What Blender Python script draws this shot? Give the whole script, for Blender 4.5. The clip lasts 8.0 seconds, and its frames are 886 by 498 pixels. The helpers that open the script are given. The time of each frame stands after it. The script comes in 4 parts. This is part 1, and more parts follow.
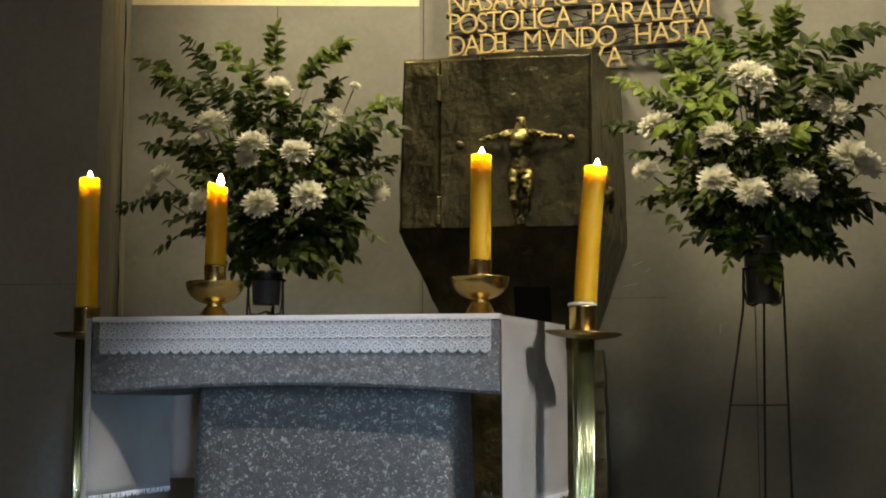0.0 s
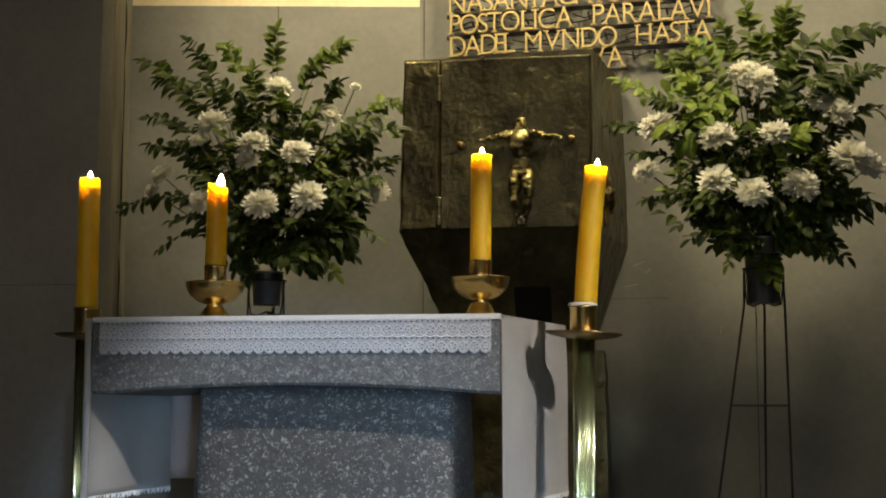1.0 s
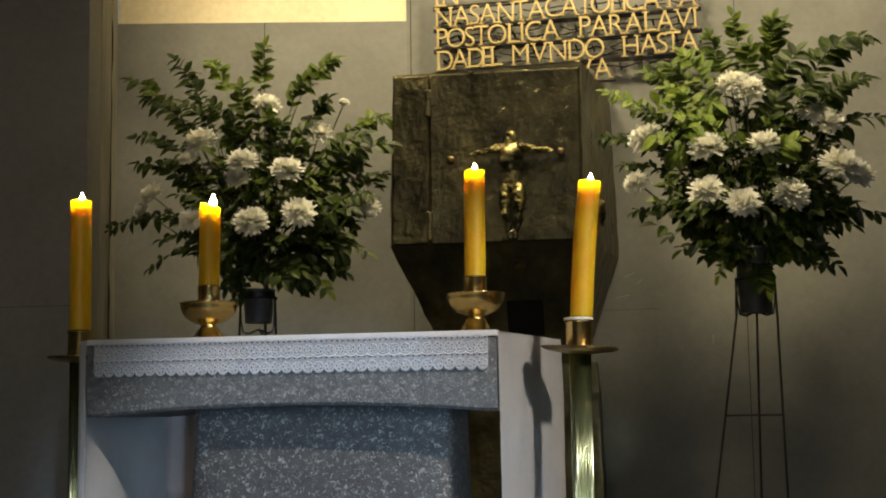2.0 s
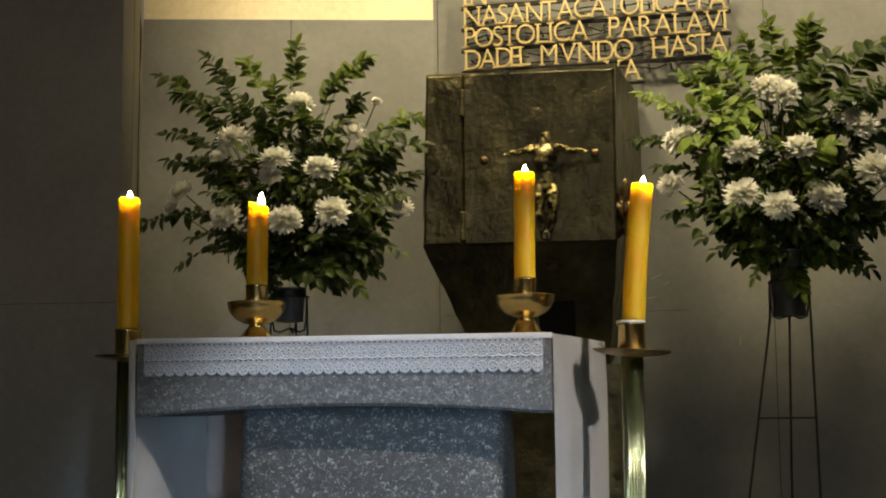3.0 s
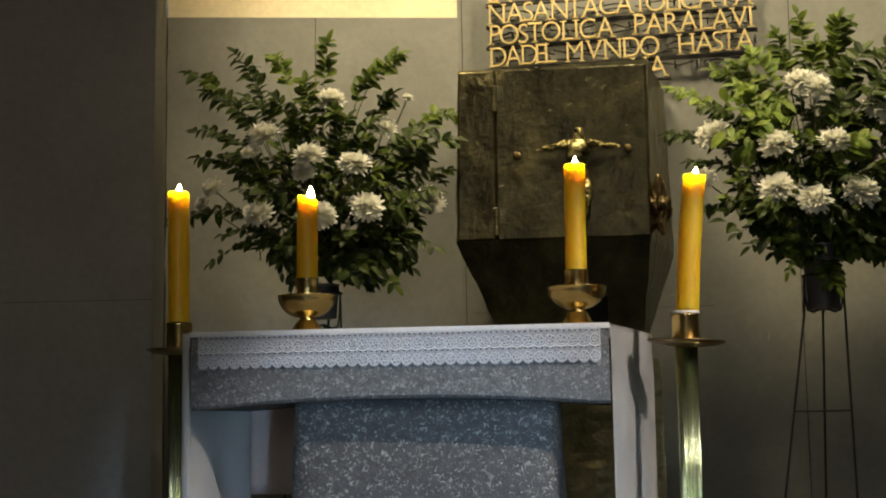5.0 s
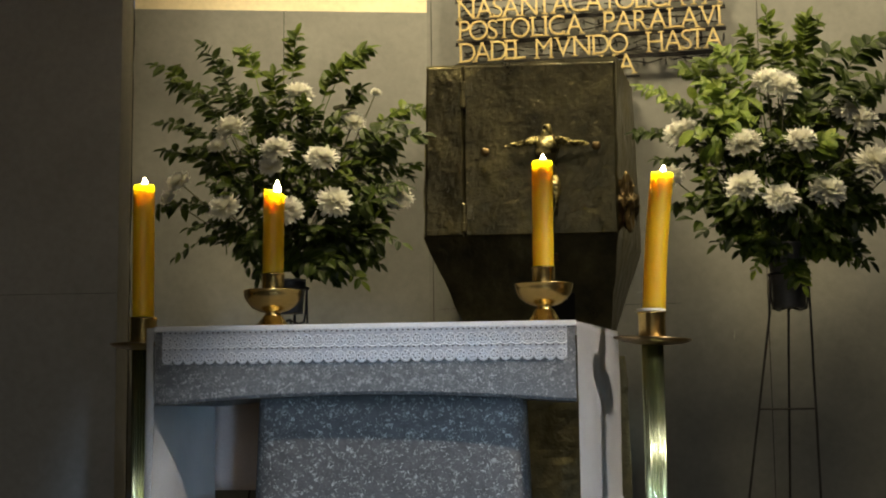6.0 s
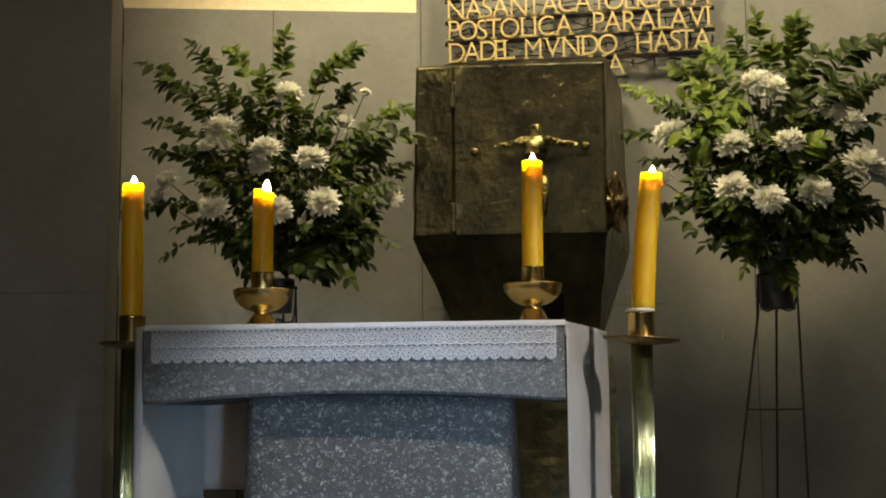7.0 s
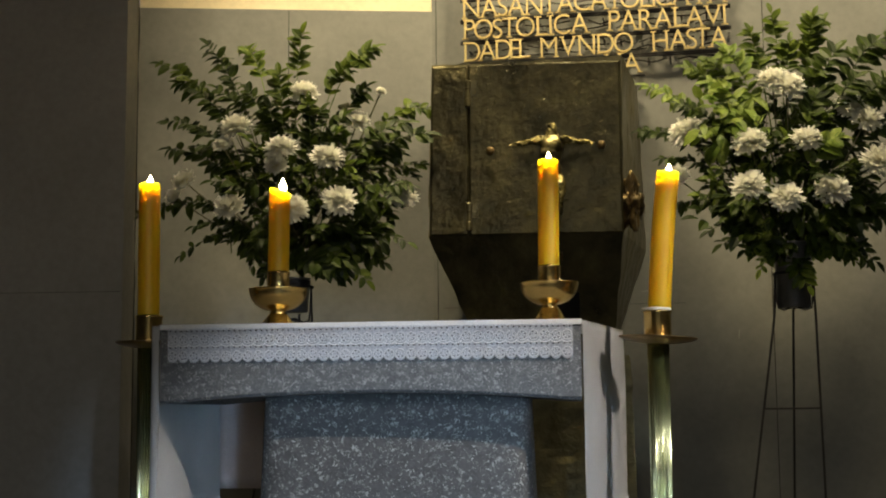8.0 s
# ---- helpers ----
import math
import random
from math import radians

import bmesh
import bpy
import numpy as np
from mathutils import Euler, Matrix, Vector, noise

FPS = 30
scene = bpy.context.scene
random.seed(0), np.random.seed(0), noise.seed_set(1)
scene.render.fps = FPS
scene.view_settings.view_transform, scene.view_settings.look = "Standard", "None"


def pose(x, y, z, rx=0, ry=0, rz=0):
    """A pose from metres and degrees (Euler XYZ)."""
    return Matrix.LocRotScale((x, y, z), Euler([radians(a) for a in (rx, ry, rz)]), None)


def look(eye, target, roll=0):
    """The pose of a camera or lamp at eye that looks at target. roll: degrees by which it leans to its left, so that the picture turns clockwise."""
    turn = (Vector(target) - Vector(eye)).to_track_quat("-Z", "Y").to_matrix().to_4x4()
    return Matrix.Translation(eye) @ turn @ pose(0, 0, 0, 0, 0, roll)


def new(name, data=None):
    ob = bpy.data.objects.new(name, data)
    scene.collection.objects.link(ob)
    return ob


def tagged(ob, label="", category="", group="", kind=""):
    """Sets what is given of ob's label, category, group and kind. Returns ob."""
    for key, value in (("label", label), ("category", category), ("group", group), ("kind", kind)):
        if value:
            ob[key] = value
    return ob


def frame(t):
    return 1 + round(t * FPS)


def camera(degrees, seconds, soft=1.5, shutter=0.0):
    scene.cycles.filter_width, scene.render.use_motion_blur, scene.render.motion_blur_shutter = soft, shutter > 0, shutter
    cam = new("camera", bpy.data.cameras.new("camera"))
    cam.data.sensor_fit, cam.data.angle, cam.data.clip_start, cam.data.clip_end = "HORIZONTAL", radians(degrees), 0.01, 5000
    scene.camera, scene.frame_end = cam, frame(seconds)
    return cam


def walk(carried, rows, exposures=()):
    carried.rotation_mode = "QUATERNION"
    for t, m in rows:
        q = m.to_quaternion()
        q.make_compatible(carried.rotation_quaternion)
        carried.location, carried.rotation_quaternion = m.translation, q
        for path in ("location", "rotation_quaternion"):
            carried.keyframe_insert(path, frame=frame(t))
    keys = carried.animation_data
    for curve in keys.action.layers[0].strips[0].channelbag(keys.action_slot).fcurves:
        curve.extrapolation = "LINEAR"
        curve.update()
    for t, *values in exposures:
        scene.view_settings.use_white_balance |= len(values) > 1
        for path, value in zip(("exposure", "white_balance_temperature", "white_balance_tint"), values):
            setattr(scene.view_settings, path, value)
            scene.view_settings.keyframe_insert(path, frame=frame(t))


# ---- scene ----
cam = camera(36.0, 8.0, soft=2.0)
PATH = [
    (0, (0.438, -3.625, 0.762), (0.118, -1.665, 0.992), 0.1),
    (0.5, (0.436, -3.623, 0.76), (0.119, -1.661, 0.991), 0.0),
    (1, (0.441, -3.623, 0.759), (0.119, -1.663, 0.991), 0.1),
    (1.5, (0.424, -3.62, 0.766), (0.092, -1.662, 1.005), 0.2),
    (1.7, (0.426, -3.62, 0.774), (0.11, -1.661, 1.022), -0.6),
    (2.8, (0.251, -3.648, 0.793), (-0.015, -1.679, 1.021), -0.6),
    (3, (0.204, -3.65, 0.799), (-0.062, -1.682, 1.038), -0.5),
    (3.5, (0.103, -3.661, 0.79), (-0.119, -1.688, 1.028), -1.2),
    (4, (0.035, -3.676, 0.787), (-0.176, -1.702, 1.03), -1.4),
    (4.2, (0.011, -3.678, 0.775), (-0.228, -1.708, 1.019), -1.3),
    (5.5, (-0.011, -3.664, 0.758), (-0.23, -1.691, 1.008), -0.5),
    (6, (-0.008, -3.659, 0.764), (-0.194, -1.682, 1.005), -0.6),
    (6.5, (-0.013, -3.662, 0.761), (-0.183, -1.684, 1.003), -0.5),
    (7, (-0.013, -3.661, 0.76), (-0.181, -1.683, 1.002), -0.5),
    (7.5, (-0.015, -3.659, 0.759), (-0.204, -1.683, 1.002), -0.5),
    (8, (-0.016, -3.658, 0.76), (-0.206, -1.682, 1.001), -0.5),
]
walk(cam, [(t, look(eye, target, roll)) for t, eye, target, roll in PATH])

# ---- light ----
world = bpy.data.worlds.new("world")
scene.world = world
world.use_nodes = True
sky = world.node_tree.nodes.new("ShaderNodeTexSky")
sky.sky_type, sky.sun_disc = "NISHITA", False
sky.sun_elevation, sky.sun_rotation = radians(20), radians(160)
world.node_tree.links.new(sky.outputs["Color"], world.node_tree.nodes["Background"].inputs["Color"])
world.node_tree.nodes["Background"].inputs["Strength"].default_value = 0.08


def lamp(name, kind, m, power, color, **settings):
    data = bpy.data.lights.new(name, kind)
    data.energy, data.color = power, color
    for key, value in settings.items():
        setattr(data, key, value)
    ob = new(name, data)
    ob.matrix_world = m
    return ob


WARM = (1.0, 0.815, 0.48)
# two broad ceiling washers before the niche
lamp("ceiling_washer", "SPOT", look((-0.70, 0.45, 4.20), (0.00, 2.10, 2.70)), 470, WARM,
     spot_size=radians(90), spot_blend=0.40, shadow_soft_size=0.30)
lamp("ceiling_washer", "SPOT", look((1.25, 0.45, 4.20), (0.42, 2.05, 2.95)), 380, WARM,
     spot_size=radians(78), spot_blend=0.40, shadow_soft_size=0.30)
lamp("inscription_downlight", "SPOT", look((0.25, 1.30, 3.60), (0.22, 2.1, 2.4)), 46, WARM,
     spot_size=radians(110), spot_blend=0.8, shadow_soft_size=0.03)
lamp("chancel_spotlight", "SPOT", look((2.8, -3.0, 3.25), (-0.26, 0.10, 0.60)), 640, (1.0, 0.91, 0.81),
     spot_size=radians(17.5), spot_blend=0.25, shadow_soft_size=0.09)
# unseen spot, added as a confined cool fill on the altar front
lamp("altar_cool_fill", "SPOT", look((1.0, -4.3, 0.75), (-0.48, 0.0, 0.40)), 390, (0.46, 0.69, 1.0),
     spot_size=radians(18.6), spot_blend=0.35, shadow_soft_size=0.15)
# unseen narrow spot, added only to put a glint on the right pole
lamp("pole_glint_spot", "SPOT", look((0.35, -4.2, 0.45), (0.235, 0.16, 0.60)), 110, (0.90, 1.0, 0.80),
     spot_size=radians(3.2), spot_blend=0.6, shadow_soft_size=0.05)
lamp("nave_window_daylight", "AREA", pose(0.6, -6.9, 2.1, 90, 0, 0), 29, (0.90, 0.95, 1.0),
     shape="RECTANGLE", size=2.4, size_y=1.9)


# ---- materials ----
def material(name):
    m = bpy.data.materials.new(name)
    m.use_nodes = True
    n = m.node_tree.nodes
    return m, n, m.node_tree.links, n["Principled BSDF"]


def ramp(n, stops):
    r = n.new("ShaderNodeValToRGB")
    e = r.color_ramp.elements
    while len(e) < len(stops):
        e.new(0.5)
    for i, (p, c) in enumerate(stops):
        e[i].position, e[i].color = p, (*c, 1)
    return r


def coords(n, links, scale=(1, 1, 1)):
    c = n.new("ShaderNodeTexCoord")
    mp = n.new("ShaderNodeMapping")
    mp.inputs["Scale"].default_value = scale
    links.new(c.outputs["Object"], mp.inputs["Vector"])
    return mp.outputs["Vector"]


def noise_tex(n, links, vec, scale, detail=4, rough=0.55):
    t = n.new("ShaderNodeTexNoise")
    t.inputs["Scale"].default_value, t.inputs["Detail"].default_value, t.inputs["Roughness"].default_value = scale, detail, rough
    links.new(vec, t.inputs["Vector"])
    return t.outputs["Fac"]


def mixed(n, links, a, b, fac, mode="MIX"):
    mx = n.new("ShaderNodeMix")
    mx.data_type, mx.blend_type = "RGBA", mode
    for value, key in ((fac, 0), (a, 6), (b, 7)):
        if hasattr(value, "is_linked"):
            links.new(value, mx.inputs[key])
        else:
            mx.inputs[key].default_value = value if key == 0 else (*value, 1)
    return mx.outputs[2]


def bump(n, links, bsdf, height, strength, distance):
    b = n.new("ShaderNodeBump")
    b.inputs["Strength"].default_value, b.inputs["Distance"].default_value = strength, distance
    links.new(height, b.inputs["Height"])
    links.new(b.outputs["Normal"], bsdf.inputs["Normal"])


def surface(name, low, high, rough=0.6, metal=0.0, scale=3.0, fine=60.0, relief=0.15, depth=0.004, stretch=(1, 1, 1), spread=(0.3, 0.7)):
    """Two scales of variation between two tones, with fine relief."""
    m, n, links, bsdf = material(name)
    vec = coords(n, links, stretch)
    big, small = noise_tex(n, links, vec, scale, 5), noise_tex(n, links, vec, fine, 3)
    r = ramp(n, [(spread[0], low), (spread[1], high)])
    links.new(big, r.inputs["Fac"])
    grain = ramp(n, [(0.25, (0.8, 0.8, 0.8)), (0.75, (1.08, 1.08, 1.08))])
    links.new(small, grain.inputs["Fac"])
    links.new(mixed(n, links, r.outputs["Color"], grain.outputs["Color"], 0.6, "MULTIPLY"), bsdf.inputs["Base Color"])
    bsdf.inputs["Roughness"].default_value, bsdf.inputs["Metallic"].default_value = rough, metal
    bump(n, links, bsdf, small, relief, depth)
    return m


def glow_through(m, n, links, bsdf, colour, share):
    """Let part of the light pass through thin leaves and petals."""
    tr = n.new("ShaderNodeBsdfTranslucent")
    links.new(colour, tr.inputs["Color"])
    mx = n.new("ShaderNodeMixShader")
    mx.inputs[0].default_value = share
    links.new(bsdf.outputs[0], mx.inputs[1])
    links.new(tr.outputs[0], mx.inputs[2])
    links.new(mx.outputs[0], n["Material Output"].inputs["Surface"])


def terrazzo(name, ground_low, ground_high, chip, scale, share):
    """Hammered artificial stone with pale chips of uneven shape."""
    m, n, links, bsdf = material(name)
    vec = coords(n, links)
    warp = n.new("ShaderNodeTexNoise")
    warp.inputs["Scale"].default_value, warp.inputs["Detail"].default_value = scale * 0.9, 3
    links.new(vec, warp.inputs["Vector"])
    add = n.new("ShaderNodeMix")
    add.data_type, add.blend_type = "RGBA", "LINEAR_LIGHT"
    add.inputs[0].default_value = 0.022
    links.new(vec, add.inputs[6])
    links.new(warp.outputs["Color"], add.inputs[7])
    vor = n.new("ShaderNodeTexVoronoi")
    vor.inputs["Scale"].default_value = scale
    links.new(add.outputs[2], vor.inputs["Vector"])
    sep = n.new("ShaderNodeSeparateColor")
    links.new(vor.outputs["Color"], sep.inputs["Color"])
    size = n.new("ShaderNodeMath")
    size.operation = "MULTIPLY"
    size.inputs[1].default_value = share
    links.new(sep.outputs[0], size.inputs[0])
    inside = n.new("ShaderNodeMath")
    inside.operation = "SUBTRACT"
    links.new(size.outputs[0], inside.inputs[0])
    links.new(vor.outputs["Distance"], inside.inputs[1])
    edge = ramp(n, [(0.0, (0, 0, 0)), (0.09, (1, 1, 1))])
    links.new(inside.outputs[0], edge.inputs["Fac"])
    base = ramp(n, [(0.3, ground_low), (0.72, ground_high)])
    links.new(noise_tex(n, links, vec, 26, 6, 0.7), base.inputs["Fac"])
    tone = ramp(n, [(0.0, tuple(c * 0.45 for c in chip)), (0.55, chip), (1.0, (0.07, 0.07, 0.07))])
    tone.color_ramp.elements[2].position = 0.97
    links.new(sep.outputs[1], tone.inputs["Fac"])
    links.new(mixed(n, links, base.outputs["Color"], tone.outputs["Color"], edge.outputs["Color"]), bsdf.inputs["Base Color"])
    bsdf.inputs["Roughness"].default_value = 0.62
    bump(n, links, bsdf, noise_tex(n, links, vec, 90, 4), 0.35, 0.006)
    return m


def bronze_material():
    """Cast bronze: wrinkled skin, olive-brown patina, rubbed ridges."""
    m, n, links, bsdf = material("patinated_bronze")
    vec = coords(n, links)
    a = noise_tex(n, links, vec, 6, 6, 0.65)
    wr = n.new("ShaderNodeTexNoise")
    wr.noise_type = "RIDGED_MULTIFRACTAL"
    wr.inputs["Scale"].default_value, wr.inputs["Detail"].default_value, wr.inputs["Roughness"].default_value = 5, 3, 0.5
    wr.inputs["Distortion"].default_value = 0.8
    links.new(vec, wr.inputs["Vector"])
    r = ramp(n, [(0.30, (0.064, 0.059, 0.036)), (0.52, (0.122, 0.110, 0.062)), (0.74, (0.215, 0.187, 0.094))])
    links.new(a, r.inputs["Fac"])
    links.new(r.outputs["Color"], bsdf.inputs["Base Color"])
    bsdf.inputs["Metallic"].default_value = 0.85
    rr = ramp(n, [(0.3, (0.27, 0.27, 0.27)), (0.7, (0.46, 0.46, 0.46))])
    links.new(a, rr.inputs["Fac"])
    links.new(rr.outputs["Color"], bsdf.inputs["Roughness"])
    hs = n.new("ShaderNodeMath")
    hs.operation = "MULTIPLY_ADD"
    hs.inputs[1].default_value = 0.9
    links.new(noise_tex(n, links, vec, 24, 4, 0.55), hs.inputs[0])
    links.new(wr.outputs["Fac"], hs.inputs[2])
    bump(n, links, bsdf, hs.outputs[0], 0.80, 0.010)
    return m


def wax_material():
    m, n, links, bsdf = material("beeswax")
    vec = coords(n, links)
    r = ramp(n, [(0.3, (0.82, 0.435, 0.009)), (0.7, (0.88, 0.495, 0.014))])
    links.new(noise_tex(n, links, vec, 9, 3), r.inputs["Fac"])
    links.new(r.outputs["Color"], bsdf.inputs["Base Color"])
    bsdf.inputs["Subsurface Weight"].default_value = 1.0
    bsdf.inputs["Subsurface Radius"].default_value = (1.0, 0.98, 0.25)
    bsdf.inputs["Subsurface Scale"].default_value = 0.09
    bsdf.inputs["Roughness"].default_value = 0.52
    return m


def flame_material():
    m, n, links, bsdf = material("candle_flame")
    bsdf.inputs["Base Color"].default_value = (0, 0, 0, 1)
    bsdf.inputs["Emission Color"].default_value = (1.0, 0.78, 0.42, 1)
    bsdf.inputs["Emission Strength"].default_value = 90
    return m


def lace_material():
    """White embroidered net: rings, dots and sprigs in thread relief."""
    m, n, links, bsdf = material("white_lace")
    vec = coords(n, links)
    small = noise_tex(n, links, vec, 170, 3)
    r = ramp(n, [(0.38, (0.56, 0.57, 0.60)), (0.6, (0.76, 0.77, 0.79))])
    links.new(small, r.inputs["Fac"])
    links.new(r.outputs["Color"], bsdf.inputs["Base Color"])
    bsdf.inputs["Roughness"].default_value = 0.85
    bump(n, links, bsdf, small, 0.5, 0.002)
    return m


def leaf_material(name, dark, light):
    m, n, links, bsdf = material(name)
    geo = n.new("ShaderNodeNewGeometry")
    r = ramp(n, [(0.0, dark), (1.0, light)])
    links.new(geo.outputs["Random Per Island"], r.inputs["Fac"])
    vein = ramp(n, [(0.3, (0.75, 0.75, 0.75)), (0.7, (1.1, 1.1, 1.1))])
    links.new(noise_tex(n, links, coords(n, links), 45, 3), vein.inputs["Fac"])
    tint = mixed(n, links, r.outputs["Color"], vein.outputs["Color"], 1.0, "MULTIPLY")
    links.new(tint, bsdf.inputs["Base Color"])
    bsdf.inputs["Roughness"].default_value = 0.46
    bsdf.inputs["Specular IOR Level"].default_value = 0.3
    glow_through(m, n, links, bsdf, tint, 0.25)
    return m


def petal_material():
    m, n, links, bsdf = material("white_petal")
    c = n.new("ShaderNodeTexCoord")
    far = n.new("ShaderNodeVectorMath")
    far.operation = "LENGTH"
    links.new(c.outputs["Object"], far.inputs[0])
    r = ramp(n, [(0.016, (0.74, 0.70, 0.36)), (0.034, (0.90, 0.89, 0.78)), (0.07, (0.92, 0.92, 0.89))])
    links.new(far.outputs["Value"], r.inputs["Fac"])
    geo = n.new("ShaderNodeNewGeometry")
    tone = ramp(n, [(0.0, (0.90, 0.90, 0.89)), (1.0, (1.0, 1.0, 1.0))])
    links.new(geo.outputs["Random Per Island"], tone.inputs["Fac"])
    tint = mixed(n, links, r.outputs["Color"], tone.outputs["Color"], 1.0, "MULTIPLY")
    links.new(tint, bsdf.inputs["Base Color"])
    bsdf.inputs["Roughness"].default_value = 0.6
    glow_through(m, n, links, bsdf, tint, 0.30)
    return m


def worn_gilt():
    """Gilding rubbed through to dark bronze in the hollows."""
    m, n, links, bsdf = material("worn_gilt")
    vec = coords(n, links)
    f = noise_tex(n, links, vec, 17, 4, 0.6)
    r = ramp(n, [(0.43, (0.04, 0.034, 0.016)), (0.55, (0.33, 0.28, 0.11)), (0.70, (0.85, 0.74, 0.40))])
    links.new(f, r.inputs["Fac"])
    links.new(r.outputs["Color"], bsdf.inputs["Base Color"])
    bsdf.inputs["Metallic"].default_value, bsdf.inputs["Roughness"].default_value = 0.95, 0.4
    bump(n, links, bsdf, noise_tex(n, links, vec, 70, 5), 0.7, 0.006)
    return m


WALL = surface("grey_painted_plaster", (0.132, 0.135, 0.125), (0.205, 0.208, 0.193), 0.75, 0, 2.2, 34, 0.2, 0.004)
SIDE_WALL = surface("dark_grey_plaster", (0.235, 0.228, 0.212), (0.325, 0.315, 0.292), 0.8, 0, 1.3, 35, 0.15, 0.004)
CREAM = surface("cream_plaster", (0.66, 0.57, 0.38), (0.78, 0.69, 0.48), 0.8, 0, 2.0, 40, 0.12, 0.004)
TRIM = surface("weathered_grey_board", (0.17, 0.16, 0.13), (0.32, 0.30, 0.25), 0.7, 0, 4, 50, 0.2, 0.003, (5, 5, 0.5))
FLOOR = surface("grey_stone_floor", (0.055, 0.054, 0.05), (0.095, 0.092, 0.086), 0.5, 0, 2.5, 40, 0.1, 0.003)
NAVE = surface("nave_plaster", (0.13, 0.125, 0.112), (0.18, 0.173, 0.156), 0.85, 0, 1.0, 30, 0.1, 0.004)
STONE = terrazzo("hammered_terrazzo", (0.078, 0.080, 0.080), (0.150, 0.150, 0.146), (0.37, 0.37, 0.345), 122, 0.73)
STONE_BASE = terrazzo("polished_terrazzo", (0.056, 0.055, 0.052), (0.106, 0.104, 0.099), (0.38, 0.38, 0.355), 100, 0.64)
BRONZE = bronze_material()
WORN_GILT = worn_gilt()
BRONZE_RAISED = surface("rubbed_bronze", (0.06, 0.045, 0.022), (0.30, 0.21, 0.09), 0.36, 0.8, 22, 80, 0.4, 0.004, spread=(0.4, 0.75))
BRASS = surface("polished_brass", (0.74, 0.52, 0.17), (0.88, 0.66, 0.26), 0.24, 1.0, 8, 90, 0.05, 0.001)
BRASS_DULL = surface("tarnished_brass", (0.34, 0.24, 0.12), (0.55, 0.40, 0.20), 0.33, 1.0, 12, 70, 0.15, 0.002)
BRASS_COOL = surface("fluted_brass", (0.50, 0.56, 0.33), (0.62, 0.68, 0.43), 0.22, 1.0, 6, 90, 0.0, 0.001)
LETTER = surface("gilded_letter_metal", (0.46, 0.36, 0.15), (0.66, 0.53, 0.25), 0.42, 0.5, 20, 90, 0.2, 0.002)
VOID = surface("shaded_hollow", (0.004, 0.004, 0.004), (0.010, 0.009, 0.008), 0.9)
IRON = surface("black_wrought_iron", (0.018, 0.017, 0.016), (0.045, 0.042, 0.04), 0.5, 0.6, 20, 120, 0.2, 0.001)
STEEL = surface("grey_tin", (0.17, 0.17, 0.17), (0.28, 0.28, 0.275), 0.36, 0.85, 10, 90, 0.1, 0.001)
LINEN = surface("white_linen", (0.74, 0.73, 0.71), (0.83, 0.82, 0.80), 0.9, 0, 5, 260, 0.25, 0.001)
TAUPE_LINEN = surface("taupe_linen", (0.52, 0.45, 0.42), (0.62, 0.55, 0.51), 0.9, 0, 5, 220, 0.2, 0.001)
LACE = lace_material()
THREAD = surface("lace_thread", (0.80, 0.80, 0.79), (0.90, 0.90, 0.89), 0.9, 0, 30, 300, 0.2, 0.001)
WAX = wax_material()
WAX_WHITE = surface("white_wax_drip", (0.78, 0.75, 0.68), (0.88, 0.86, 0.8), 0.5, 0, 20, 90, 0.2, 0.002)
FLAME = flame_material()
WICK = surface("burnt_wick", (0.01, 0.01, 0.01), (0.03, 0.025, 0.02), 0.9)
# three leaf greens; shaded core and lit tops are partly in these tones
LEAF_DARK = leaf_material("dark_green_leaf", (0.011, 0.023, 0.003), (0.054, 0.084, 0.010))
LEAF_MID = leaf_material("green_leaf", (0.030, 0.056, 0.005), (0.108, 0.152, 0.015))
LEAF_LIGHT = leaf_material("light_green_leaf", (0.10, 0.165, 0.022), (0.23, 0.30, 0.055))
STEM = surface("green_brown_stem", (0.05, 0.06, 0.025), (0.10, 0.09, 0.04), 0.6)
PETAL = petal_material()


# ---- building helpers ----
def part(name, bm, mat, parent=None, label="", smooth=False):
    """Link a bmesh as one mesh object under a thing or a part."""
    me = bpy.data.meshes.new(name)
    bm.normal_update()
    bm.to_mesh(me)
    bm.free()
    me.materials.append(mat)
    if smooth:
        me.shade_smooth()
    ob = new(name, me)
    if parent:
        ob.parent = parent
    if label:
        ob["label"] = label
    return ob


def thing(name, x, y, z, label, category, group="", kind="", turn=0):
    ob = new(name)
    ob.matrix_world = pose(x, y, z, 0, 0, turn)
    ob.empty_display_size = 0.05
    return tagged(ob, label, category, group, kind)


def box(lo, hi, bm=None, bevel=0.0):
    bm = bm or bmesh.new()
    v = [bm.verts.new((x, y, z)) for x in (lo[0], hi[0]) for y in (lo[1], hi[1]) for z in (lo[2], hi[2])]
    f = [bm.faces.new([v[i] for i in q]) for q in ((0, 1, 3, 2), (4, 6, 7, 5), (0, 4, 5, 1), (2, 3, 7, 6), (0, 2, 6, 4), (1, 5, 7, 3))]
    if bevel:
        edges = list({e for q in f for e in q.edges})
        bmesh.ops.bevel(bm, geom=edges, offset=bevel, segments=2, affect="EDGES", profile=0.7)
    return bm


